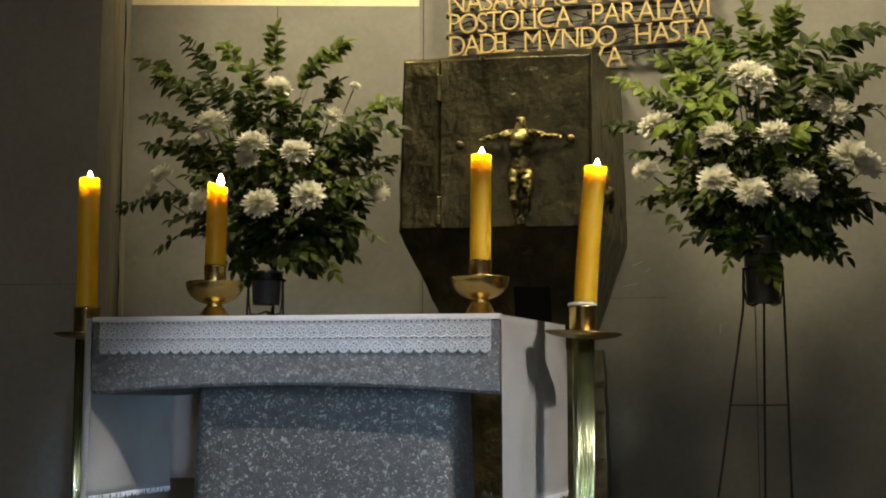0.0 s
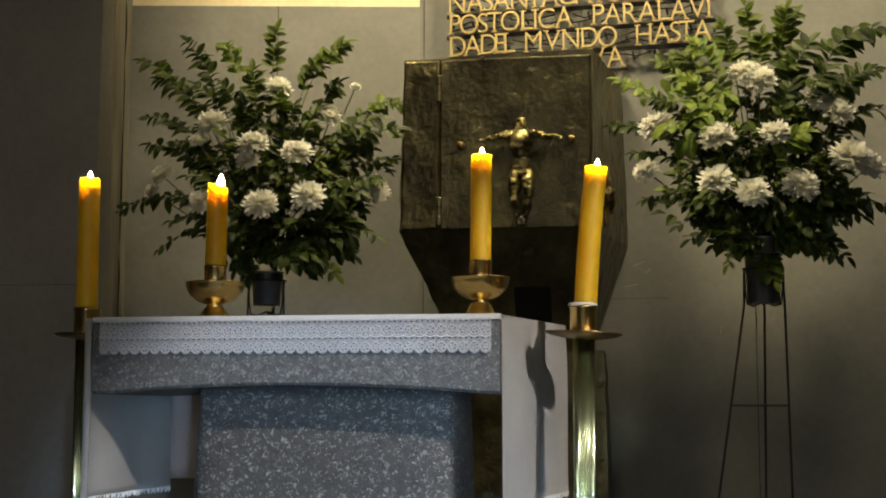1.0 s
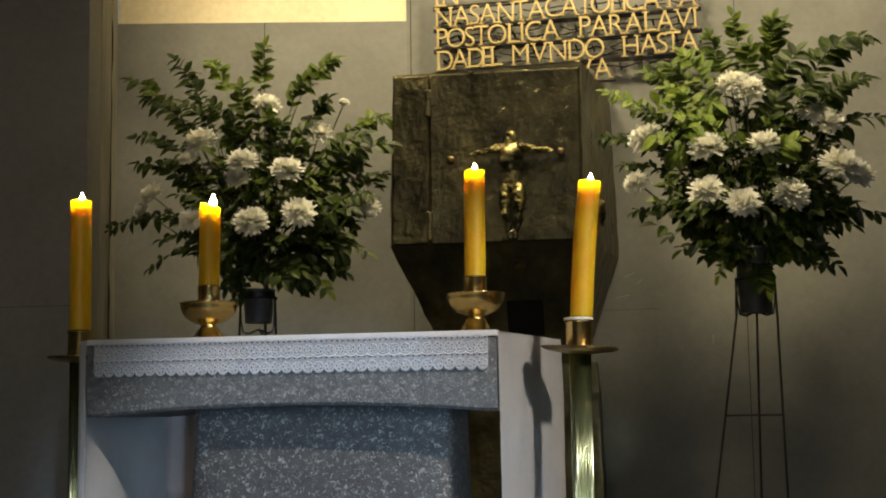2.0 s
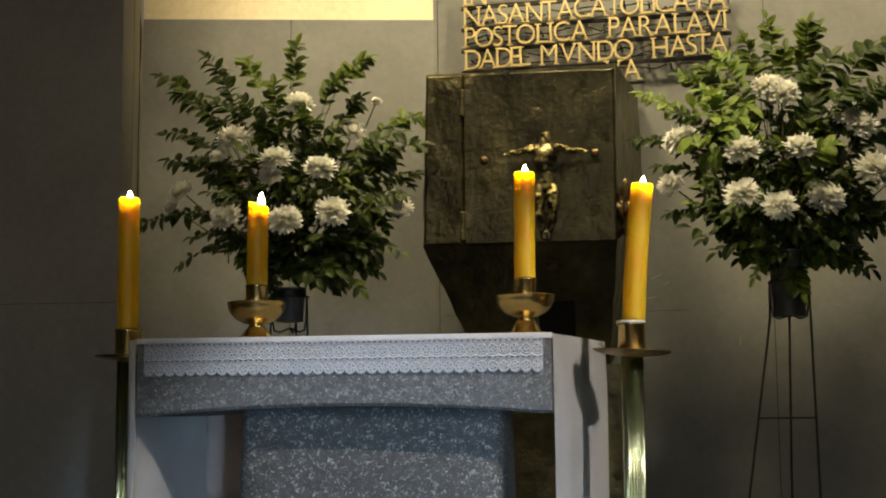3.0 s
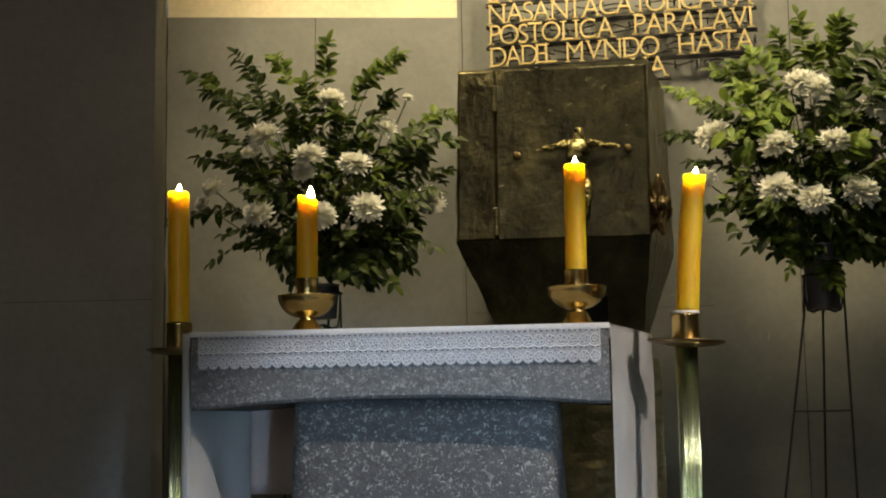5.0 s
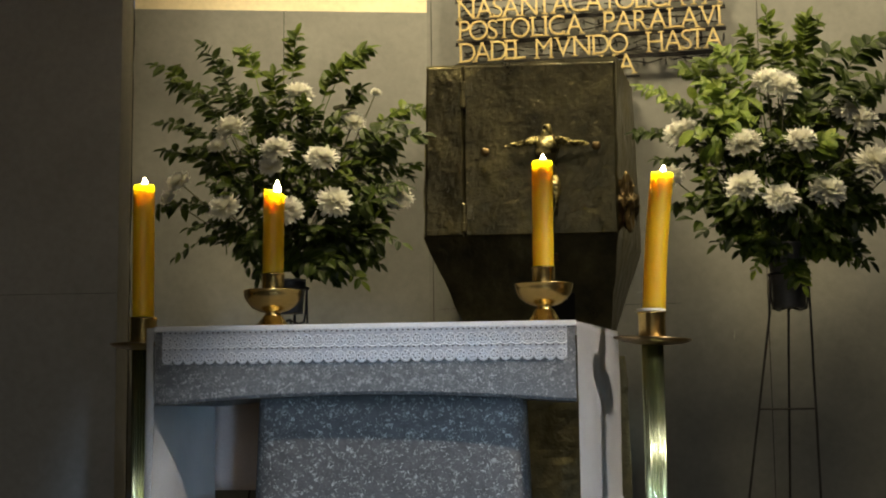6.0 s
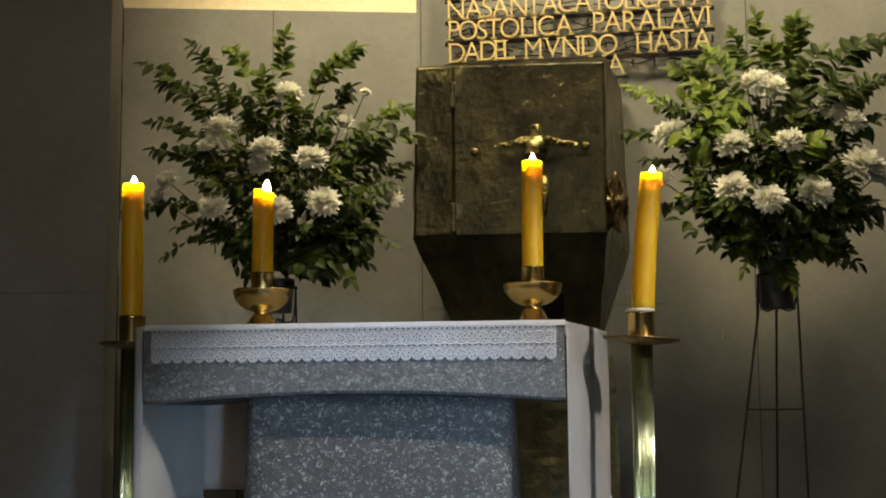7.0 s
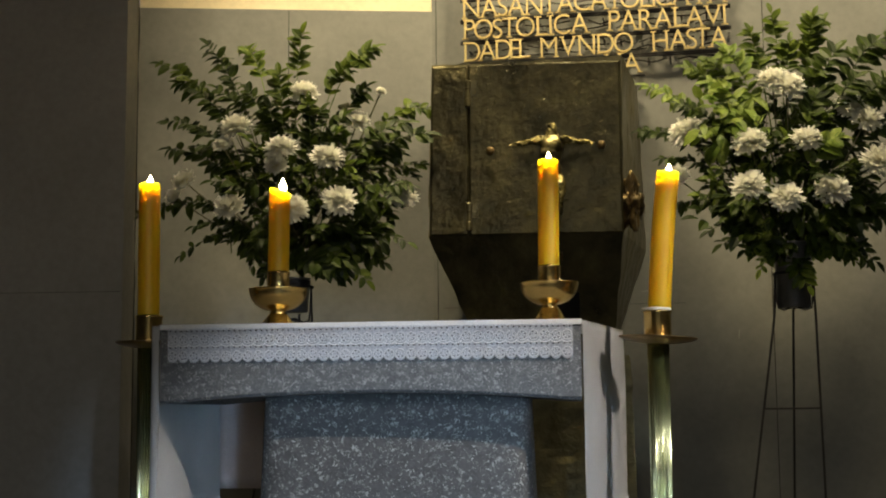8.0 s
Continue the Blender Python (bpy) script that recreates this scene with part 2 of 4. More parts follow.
def lathe(profile, steps=40, bm=None, flutes=0, dent=0.0, wobble=0.0):
    """Turn (radius, height) pairs round z."""
    bm = bm or bmesh.new()
    rings = []
    for r, z in profile:
        ring = []
        for i in range(steps):
            a = 2 * math.pi * i / steps
            q = r * (1 - dent * (0.5 - 0.5 * math.cos(flutes * a))) if flutes else r
            q *= 1 + wobble * noise.noise((math.cos(a) * 1.5, math.sin(a) * 1.5, z * 30))
            ring.append(bm.verts.new((q * math.cos(a), q * math.sin(a), z)))
        rings.append(ring)
    for lo, hi in zip(rings, rings[1:]):
        for i in range(steps):
            j = (i + 1) % steps
            bm.faces.new((lo[i], lo[j], hi[j], hi[i]))
    bm.faces.new(list(reversed(rings[0])))
    bm.faces.new(rings[-1])
    return bm


def tube(points, radius, sides=8, bm=None):
    """A round bar along points; radius may be one number or one per point."""
    bm = bm or bmesh.new()
    pts = [Vector(p) for p in points]
    rad = radius if hasattr(radius, "__len__") else [radius] * len(pts)
    rings = []
    for i, p in enumerate(pts):
        d = (pts[min(i + 1, len(pts) - 1)] - pts[max(i - 1, 0)]).normalized()
        side = d.cross(Vector((0.31, 0.93, 0.17))).normalized()
        up = side.cross(d)
        rings.append([bm.verts.new(p + rad[i] * (math.cos(a) * side + math.sin(a) * up)) for a in [2 * math.pi * k / sides for k in range(sides)]])
    for lo, hi in zip(rings, rings[1:]):
        for i in range(sides):
            j = (i + 1) % sides
            bm.faces.new((lo[i], lo[j], hi[j], hi[i]))
    bm.faces.new(list(reversed(rings[0])))
    bm.faces.new(rings[-1])
    return bm


def sheet(nu, nv, place, thick=0.004):
    """A cloth: grid of place(u, v) with thickness."""
    bm = bmesh.new()
    grid = [[bm.verts.new(place(i / nu, j / nv)) for j in range(nv + 1)] for i in range(nu + 1)]
    faces = [bm.faces.new((grid[i][j], grid[i + 1][j], grid[i + 1][j + 1], grid[i][j + 1])) for i in range(nu) for j in range(nv)]
    bmesh.ops.solidify(bm, geom=faces, thickness=thick)
    bmesh.ops.recalc_face_normals(bm, faces=bm.faces)
    return bm


def wall_run(name, a, b, z0, z1, mat, thick=0.25, label="", back=1):
    """A wall whose seen face runs from a to b in plan; its body lies behind."""
    a, b = Vector((*a, 0)), Vector((*b, 0))
    d = (b - a).normalized()
    n = Vector((-d.y, d.x, 0)) * thick * back
    bm = bmesh.new()
    lo = [bm.verts.new(p + Vector((0, 0, z0))) for p in (a, b, b + n, a + n)]
    hi = [bm.verts.new(p + Vector((0, 0, z1))) for p in (a, b, b + n, a + n)]
    bm.faces.new(lo), bm.faces.new(hi)
    for i in range(4):
        j = (i + 1) % 4
        bm.faces.new((lo[i], lo[j], hi[j], hi[i]))
    bmesh.ops.recalc_face_normals(bm, faces=bm.faces)
    return tagged(part(name, bm, mat), label, "wall", kind="structure")


# ---- the setting ----
TOP = 4.3
CORNER = (-0.62, 2.19)
LEFT_END = (-1.88, 1.97)
RIGHT_END = (4.2, 1.74)
bm = box((-4.4, -7.2, -0.2), (4.4, 2.6, 0.0))
tagged(part("floor", bm, FLOOR), "dark grey stone floor of the chancel", "floor", kind="structure")
bm = box((-4.4, -7.2, TOP), (4.4, 2.6, TOP + 0.2))
tagged(part("ceiling", bm, NAVE), "plain grey plastered ceiling", "ceiling", kind="structure")
DADO = 2.535
wall_run("wall_back_left", LEFT_END, CORNER, 0, DADO, WALL, label="grey painted back wall panel with a fine joint")
wall_run("wall_back_upper", (LEFT_END[0], LEFT_END[1] + 0.006), (CORNER[0], CORNER[1] + 0.006), DADO, TOP, CREAM,
         label="cream plaster above the grey wall panels")
wall_run("wall_back_right", CORNER, RIGHT_END, 0, TOP, WALL, label="grey painted back wall behind the inscription")
NEAR_EDGE = (-1.635, 1.10)
wall_run("wall_left_front", (-4.4, 1.02), NEAR_EDGE, 0, TOP, SIDE_WALL, 0.12, "dark grey plaster wall beside the altar niche")
wall_run("wall_niche_return", (NEAR_EDGE[0] - 0.002, NEAR_EDGE[1] + 0.122), LEFT_END, 0, TOP, TRIM, 0.2, "splayed return of the niche, worn pale paint")
# walls of the nave, behind the camera, with one window opening
wall_run("wall_nave_left", (-4.2, -7.2), (-4.2, 1.02), 0, TOP, NAVE, label="plain nave wall")
wall_run("wall_nave_right", (4.2, 1.74), (4.2, -7.2), 0, TOP, NAVE, label="plain nave wall")
wall_run("wall_nave_rear", (4.2, -7.0), (1.8, -7.0), 0, TOP, NAVE, label="plain nave wall beside the window")
wall_run("wall_nave_rear", (-0.6, -7.0), (-4.2, -7.0), 0, TOP, NAVE, label="plain nave wall beside the window")
wall_run("wall_nave_rear", (1.8, -7.0), (-0.6, -7.0), 0, 1.15, NAVE, label="plain nave wall below the window")
wall_run("wall_nave_rear", (1.8, -7.0), (-0.6, -7.0), 3.05, TOP, NAVE, label="plain nave wall above the window")


def joint(name, x, z0, z1, wall, width=0.004):
    (ax, ay), (bx, by) = wall
    y = ay + (by - ay) * (x - ax) / (bx - ax)
    ob = part(name, box((-width / 2, -0.003, z0), (width / 2, 0.01, z1)), IRON)
    ob.matrix_world = pose(x, y, 0, 0, 0, math.degrees(math.atan2(by - ay, bx - ax)))
    return tagged(ob, "dark shadow joint between wall panels", "joint", kind="structure")


joint("trim", -1.24, 0, DADO, (LEFT_END, CORNER), 0.003)
joint("trim", 0.80, 0, TOP, (CORNER, RIGHT_END), 0.003)
joint("trim", -0.60, 0, TOP, (CORNER, RIGHT_END), 0.003)


def level_joint(x0, x1, z, wall):
    (ax, ay), (bx, by) = wall
    ob = part("trim", box((0, -0.0006, -0.0007), (x1 - x0, 0.006, 0.0007)), IRON)
    ob.matrix_world = pose(x0, ay + (by - ay) * (x0 - ax) / (bx - ax), z, 0, 0, math.degrees(math.atan2(by - ay, bx - ax)))
    return tagged(ob, "fine level joint between wall slabs", "joint", kind="structure")


level_joint(-4.0, -1.64, 1.21, ((-4.4, 1.02), NEAR_EDGE))
level_joint(-0.58, 0.45, 1.215, (CORNER, RIGHT_END))
SCUFF = surface("rubbed_pale_scuff", (0.28, 0.28, 0.26), (0.36, 0.36, 0.33), 0.8)
turn_right = math.degrees(math.atan2(RIGHT_END[1] - CORNER[1], RIGHT_END[0] - CORNER[0]))
for x, z, length, lean in ((0.33, 1.36, 0.05, 70), (0.37, 1.33, 0.03, 55), (0.66, 1.08, 0.035, 4), (0.30, 1.27, 0.06, 80)):
    y = CORNER[1] + (RIGHT_END[1] - CORNER[1]) * (x - CORNER[0]) / (RIGHT_END[0] - CORNER[0])
    ob = part("trim", box((-0.0012, -0.0012, -length / 2), (0.0012, 0.002, length / 2)), SCUFF)
    ob.matrix_world = pose(x, y, z, 0, lean, turn_right)
    tagged(ob, "pale scuff rubbed into the grey wall paint", "scuff", kind="structure")
# crack down the niche return
start_at = Vector((NEAR_EDGE[0] - 0.002, NEAR_EDGE[1] + 0.122, 0))
along = Vector((*LEFT_END, 0)) - start_at
t0 = start_at + along * 0.60 + Vector((along.y, -along.x, 0)).normalized() * 0.001
pts = [(t0.x + 0.006 * noise.noise((0, 0, k * 0.9)) * along.normalized().x, t0.y + 0.02 * noise.noise((5, 0, k * 0.9)), k * 0.1) for k in range(44)]
tagged(part("trim", tube(pts, 0.0035, 5), IRON), "dark crack down the niche return", "crack", kind="structure")


# ---- tabernacle ----
def rough_block(rings, cuts, amount, scale):
    """A closed block from quad rings, low to high, cut fine and hammered."""
    bm = bmesh.new()
    rows = []
    for ring in rings:
        row = []
        for i in range(4):
            a, b = Vector(ring[i]), Vector(ring[(i + 1) % 4])
            row += [a.lerp(b, k / cuts) for k in range(cuts)]
        rows.append(row)
    full = []
    for lo, hi in zip(rows, rows[1:]):
        steps = max(2, round((Vector(hi[0]) - Vector(lo[0])).length / 0.03))
        for s in range(steps):
            full.append([p.lerp(q, s / steps) for p, q in zip(lo, hi)])
    full.append(rows[-1])
    verts = []
    for row in full:
        c = sum(row, Vector()) / len(row)
        out = []
        for p in row:
            n = Vector((p.x - c.x, p.y - c.y, 0)).normalized()
            h = noise.fractal(p * scale, 0.7, 2.2, 4) * amount
            out.append(bm.verts.new(p + n * h + Vector((0, 0, h * 0.4))))
        verts.append(out)
    m = len(verts[0])
    for lo, hi in zip(verts, verts[1:]):
        for i in range(m):
            j = (i + 1) % m
            bm.faces.new((lo[i], lo[j], hi[j], hi[i]))
    bm.faces.new(list(reversed(verts[0]))), bm.faces.new(verts[-1])
    return bm


def tabernacle():
    t = thing("tabernacle", 0, 0, 0, "dark hammered bronze tabernacle on a bronze pillar against the wall", "tabernacle")
    front = 1.45
    rings = [((-0.37, 1.70, 0.98), (0.13, 1.70, 0.98), (0.13, 2.06, 0.98), (-0.37, 2.06, 0.98)),
             ((-0.563, front, 1.43), (0.173, front, 1.43), (0.287, 2.07, 1.43), (-0.52, 2.09, 1.43)),
             ((-0.545, front, 2.095), (0.18, front, 2.112), (0.270, 2.07, 2.13), (-0.50, 2.09, 2.10))]
    part("body", rough_block(rings, 48, 0.006, 9), BRONZE, t)
    pillar = [((-0.36, 1.70, 0.0), (0.225, 1.70, 0.0), (0.22, 2.05, 0.0), (-0.35, 2.05, 0.0)),
              ((-0.36, 1.70, 0.985), (0.195, 1.70, 0.985), (0.19, 2.05, 0.985), (-0.35, 2.05, 0.985))]
    part("pillar", rough_block(pillar, 14, 0.008, 7), BRONZE, t)
    def leaf_face(u, v):
        x, z = -0.405 + 0.580 * u, 1.428 + 0.664 * v
        h = noise.fractal((x * 9, 3.1, z * 9), 0.7, 2.2, 5) * 0.0045
        rim = max(0.0, 1 - min(u * 0.58, (1 - u) * 0.58, v * 0.664, (1 - v) * 0.664) / 0.008) ** 2
        return (x, front - 0.014 + 0.007 * rim - h, z)
    part("door", sheet(70, 80, leaf_face, -0.012), BRONZE, t)
    def jamb_face(u, v):
        x, z = -0.556 + 0.1515 * u, 1.430 + 0.660 * v
        h = noise.fractal((x * 9, 3.1, z * 9), 0.7, 2.2, 5) * 0.0045
        rim = max(0.0, 1 - min(u * 0.148, (1 - u) * 0.148, v * 0.66, (1 - v) * 0.66) / 0.008) ** 2
        return (x + 0.012 * v * (1 - u), front - 0.014 + 0.007 * rim - h, z)
    part("jamb", sheet(20, 80, jamb_face, -0.012), BRONZE, t)
    for z, h in ((1.975, 0.052), (1.50, 0.055)):
        hinge = part("hinge", lathe([(0.009, -h), (0.012, -h + 0.004), (0.012, -0.02), (0.010, -0.018), (0.010, 0.018), (0.012, 0.02), (0.012, h - 0.004), (0.009, h)], 12), BRONZE, t)
        hinge.location = (-0.405, front - 0.022, z)
        part("leaf", box((0.008, 0.004, -h * 0.1), (0.035, 0.014, h), bevel=0.002), BRONZE, hinge)
    slant = math.degrees(math.atan2(0.25, 0.45))
    plaque = part("plaque", box((-0.02, -0.008, -0.016), (0.02, 0.01, 0.016), bevel=0.003), BRONZE_RAISED, t)
    plaque.matrix_local = pose(-0.075, 1.492, 1.352, slant, 0, 0)
    # closed block; the opening's inner shade is put into its near-black colour
    recess = part("recess", box((-0.07, -0.006, -0.075), (0.07, 0.02, 0.075), bevel=0.004), VOID, t, "rectangular opening below the door, its inner shade painted near black")
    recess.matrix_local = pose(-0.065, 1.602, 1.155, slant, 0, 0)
    return t


tabernacle()


def blob(bm, a, b, ra, rb, sides=20, steps=10):
    """A tapering limb with rounded ends."""
    a, b = Vector(a), Vector(b)
    pts, rad = [], []
    for i in range(steps * 2 + 1):
        s = i / (steps * 2)
        pts.append(a.lerp(b, s))
        rad.append(0.84 * (ra + (rb - ra) * s) * max(0.25, math.sin(math.pi * (0.08 + 0.84 * s)) ** 0.45))
    tube(pts, rad, sides, bm)


def corpus():
    """Plain cast form with outstretched arms on the door."""
    bm = bmesh.new()
    y = 1.405
    cx = -0.088
    blob(bm, (cx, y - 0.004, 1.79), (cx, y - 0.016, 1.855), 0.027, 0.024)
    blob(bm, (cx, y, 1.815), (cx + 0.002, y + 0.008, 1.70), 0.056, 0.042)
    blob(bm, (cx, y + 0.01, 1.73), (cx, y + 0.014, 1.61), 0.043, 0.040)
    for s in (-1, 1):
        blob(bm, (cx + s * 0.028, y, 1.800), (cx + s * 0.085, y + 0.002, 1.792), 0.024, 0.015)
        blob(bm, (cx + s * 0.07, y + 0.002, 1.793), (cx + s * 0.158, y + 0.014, 1.781), 0.016, 0.007)
        blob(bm, (cx + s * 0.026, y, 1.66), (cx + s * 0.027, y - 0.016, 1.555), 0.031, 0.023)
        blob(bm, (cx + s * 0.027, y - 0.014, 1.57), (cx + s * 0.012, y + 0.006, 1.47), 0.023, 0.014)
    blob(bm, (cx - 0.012, y + 0.01, 1.485), (cx + 0.012, y + 0.006, 1.45), 0.026, 0.02)
    for v in bm.verts:
        v.co += Vector((0.6, 1, 0.6)) * (0.009 * noise.noise(v.co * 50) + 0.007 * noise.noise(v.co * 120))
    for f in bm.faces:
        z = f.calc_center_median().z + 0.012 * noise.noise(f.calc_center_median() * 30)
        f.material_index = 1 if 1.672 < z < 1.742 or z < 1.535 else 0
    ob = part("crucifix_figure", bm, WORN_GILT, smooth=True)
    ob.data.materials.append(BRONZE)
    ob.location.z = -0.012
    return tagged(ob, "gilded cast figure with outstretched arms on the tabernacle door", "statue")


corpus()


def boss(x, z, r):
    bm = bmesh.new()
    bmesh.ops.create_icosphere(bm, subdivisions=2, radius=r)
    for v in bm.verts:
        v.co *= 1 + 0.35 * noise.noise(v.co * 60 + Vector((x, z, 0)))
        v.co.y *= 0.6
    ob = part("bronze_boss", bm, BRONZE_RAISED, smooth=True)
    ob.location = (x, 1.432, z)
    return tagged(ob, "small gilt bronze boss at the end of the arm", "ornament", "bosses on the door")


boss(-0.322, 1.752, 0.017)
boss(0.098, 1.766, 0.017)


def side_relief():
    """One cast lump of folded drapery, proud of the edge."""
    bm = bmesh.new()
    bmesh.ops.create_icosphere(bm, subdivisions=5, radius=1)
    for v in bm.verts:
        n = v.co.copy()
        h = 1 + 0.55 * noise.noise(n * 1.7 + Vector((4, 1, 7))) - 0.45 * abs(noise.noise(n * 2.6)) + 0.10 * noise.noise(n * 7)
        v.co = Vector((0.205 + n.x * 0.044 * h, 1.50 + n.y * 0.075 * h, 1.545 + n.z * 0.105 * h))
    return tagged(part("bronze_relief", bm, BRONZE_RAISED, smooth=True), "tarnished bronze high relief on the tabernacle's edge", "relief")


side_relief()


# ---- inscription ----
# foot and head serifs: place across, place up, width
SERIFS = {"N": ((0.06, 0, 0.2), (0.06, 1, 0.18), (0.94, 1, 0.2)), "A": ((0.05, 0, 0.2), (0.95, 0, 0.2)), "T": ((0.5, 0, 0.22),),
          "P": ((0.1, 0, 0.24), (0.06, 1, 0.14)), "I": ((0.5, 0, 0.24), (0.5, 1, 0.24)), "L": ((0.1, 0, 0.2), (0.1, 1, 0.24)),
          "R": ((0.1, 0, 0.24), (0.06, 1, 0.14), (0.95, 0, 0.16)), "D": ((0.06, 0, 0.16), (0.06, 1, 0.16)), "E": ((0.06, 0, 0.16), (0.06, 1, 0.16)),
          "M": ((0.06, 0, 0.2), (0.94, 0, 0.2)), "V": ((0.06, 1, 0.2), (0.94, 1, 0.2)), "H": ((0.08, 0, 0.22), (0.08, 1, 0.22), (0.92, 0, 0.22), (0.92, 1, 0.22)),
          "Y": ((0.5, 0, 0.22), (0.06, 1, 0.18), (0.94, 1, 0.18))}


def glyph(ch, size):
    cu = bpy.data.curves.new("letter", "FONT")
    cu.body, cu.size, cu.extrude, cu.bevel_depth = ch, size, 0.006, 0.0006
    cu.offset = -0.0021
    ob = bpy.data.objects.new("letter", cu)
    scene.collection.objects.link(ob)
    bpy.context.view_layer.update()
    me = bpy.data.meshes.new_from_object(ob.evaluated_get(bpy.context.evaluated_depsgraph_get()))
    bpy.data.objects.remove(ob)
    xs, ys = [v.co.x for v in me.vertices], [v.co.y for v in me.vertices]
    bm = bmesh.new()
    bm.from_mesh(me)
    for fx, fy, wide in SERIFS.get(ch, ()):
        x, y = min(xs) + fx * (max(xs) - min(xs)), fy * max(ys)
        half, thin = wide * size * 0.5, 0.0035
        box((x - half, y - thin if fy > 0.5 else y, -0.0055), (x + half, y if fy > 0.5 else y + thin, 0.0055), bm)
    bm.to_mesh(me)
    bm.free()
    me.materials.clear()
    me.materials.append(LETTER)
    return me


def inscription():
    turn = math.degrees(math.atan2(RIGHT_END[1] - CORNER[1], RIGHT_END[0] - CORNER[0]))
    t = thing("wall_inscription", -0.477, 2.10, 0, "raised gilt capital letters on dark horizontal rods before the wall", "inscription", turn=turn)
    width, cap, made = 1.134, 0.087, {}
    words = (("EN", 2.560, 0.0, 0.115), ("NASANTACATOLICAYA", 2.468, 0.0, width), ("POSTOLICA", 2.373, 0.0, 0.555), ("PARALAVI", 2.373, 0.625, width),
             ("DADEL", 2.2755, 0.005, 0.298), ("MVNDO", 2.2755, 0.335, 0.735), ("HASTA", 2.2755, 0.81, width), ("VA", 2.187, 0.610, 0.772))
    for body, z, x0, x1 in words:
        items = []
        for ch in body:
            if ch not in made:
                me = glyph(ch, cap / 0.70)
                xs = [v.co.x for v in me.vertices]
                ys = [v.co.y for v in me.vertices]
                squeeze = 1.0 if ch in "IL" else 0.92
                for v in me.vertices:
                    v.co.x = (v.co.x - (min(xs) + max(xs)) / 2) * squeeze
                    v.co.y *= cap / (max(ys) - min(0, min(ys)))
                made[ch] = (me, (max(xs) - min(xs)) * squeeze)
            items.append(made[ch])
        gap = (x1 - x0 - sum(w for _, w in items)) / (len(items) - 1)
        x = x0
        for k, (me, wd) in enumerate(items):
            ob = new("letter", me)
            ob.parent = t
            ob.matrix_local = pose(x + wd / 2, -0.006 + 0.004 * noise.noise((k, z, 0)), z + 0.004 * noise.noise((k * 3.1, z * 9, 1)), 90, random.uniform(-1.5, 1.5), 0)
            x += wd + gap
    for k, z in enumerate((2.648, 2.562, 2.551, 2.462, 2.453, 2.368, 2.359, 2.271, 2.262, 2.18)):
        a, b = (-0.01, width + 0.01) if k < 9 else (0.62, 0.78)
        pts = [(a + (b - a) * i / 10, 0.012, z + 0.003 * noise.noise((i * 1.3, z * 8, 0))) for i in range(11)]
        part("rod", tube(pts, 0.0045, 6), IRON, t)
    # loose dark wires between rows, partly standing in for letter shadows
    for z in (2.24, 2.305, 2.33, 2.40, 2.425, 2.495, 2.52):
        for i in range(9):
            x = 0.02 + i * 0.125 + random.uniform(-0.03, 0.03)
            part("wire_and_shade", tube([(x, 0.016, z + random.uniform(-0.012, 0.012)), (x + 0.05, 0.02, z + random.uniform(-0.012, 0.012)), (x + random.uniform(0.08, 0.12), 0.016, z + random.uniform(-0.012, 0.012))], 0.0035, 5), IRON, t)
    for z in (2.236, 2.33, 2.42, 2.515):
        for i in range(14):
            x = 0.02 + i * 0.085 + random.uniform(-0.02, 0.02)
            part("pin", tube([(x, 0.012, z + random.uniform(-0.03, 0.03)), (x, 0.10, z)], 0.004, 5), IRON, t)
    return t


inscription()
bm = box((-0.012, -0.02, 2.44), (0.012, 0.0, TOP), bevel=0.004)
ob = part("trim", bm, CREAM)
ob.matrix_world = pose(0.93, 2.118, 0, 0, 5, -5.3)
tagged(ob, "pale vertical cable cover on the wall", "trim", kind="structure")


# ---- altar ----
def mensa_bottom(u):
    return 0.797 + 0.024 * math.sin(math.pi * min(1, max(0, (u - 0.04) / 0.92))) ** 0.8


def altar():
    t = thing("altar", 0, 0, 0, "grey terrazzo stone altar table on a broad pedestal", "altar")
    bm = bmesh.new()
    n = 40
    rings = []
    for i in range(n + 1):
        u = i / n
        x = -1.15 + 1.15 * u
        b = mensa_bottom(u)
        rings.append([bm.verts.new(p) for p in ((x, 0.008, b), (x, 0, b + 0.008), (x, 0, 0.992), (x, 0.008, 1.0), (x, 0.61, 1.0), (x, 0.61, b))])
    for lo, hi in zip(rings, rings[1:]):
        for i in range(6):
            j = (i + 1) % 6
            bm.faces.new((lo[i], lo[j], hi[j], hi[i]))
    bm.faces.new(list(reversed(rings[0]))), bm.faces.new(rings[-1])
    bmesh.ops.recalc_face_normals(bm, faces=bm.faces)
    part("tabletop", bm, STONE, t, "terrazzo slab with a gently arched underside")
    bm = bmesh.new()
    cols = []
    for k in range(17):
        s = k / 16
        z = 0.82 * s
        half = 0.38 + 0.028 * (1 - s) ** 1.0
        ring = []
        for a in range(48):
            ang = 2 * math.pi * a / 48
            c, sn = math.cos(ang), math.sin(ang)
            e = 0.22
            ring.append(bm.verts.new((-0.528 + half * math.copysign(abs(c) ** e, c), 0.36 + (0.20 + 0.02 * (1 - s)) * math.copysign(abs(sn) ** e, sn), z)))
        cols.append(ring)
    for lo, hi in zip(cols, cols[1:]):
        for i in range(48):
            j = (i + 1) % 48
            bm.faces.new((lo[i], lo[j], hi[j], hi[i]))
    bm.faces.new(list(reversed(cols[0]))), bm.faces.new(cols[-1])
    part("pedestal", bm, STONE_BASE, t, "bluish terrazzo pedestal with rounded corners", True)
    return t


altar()


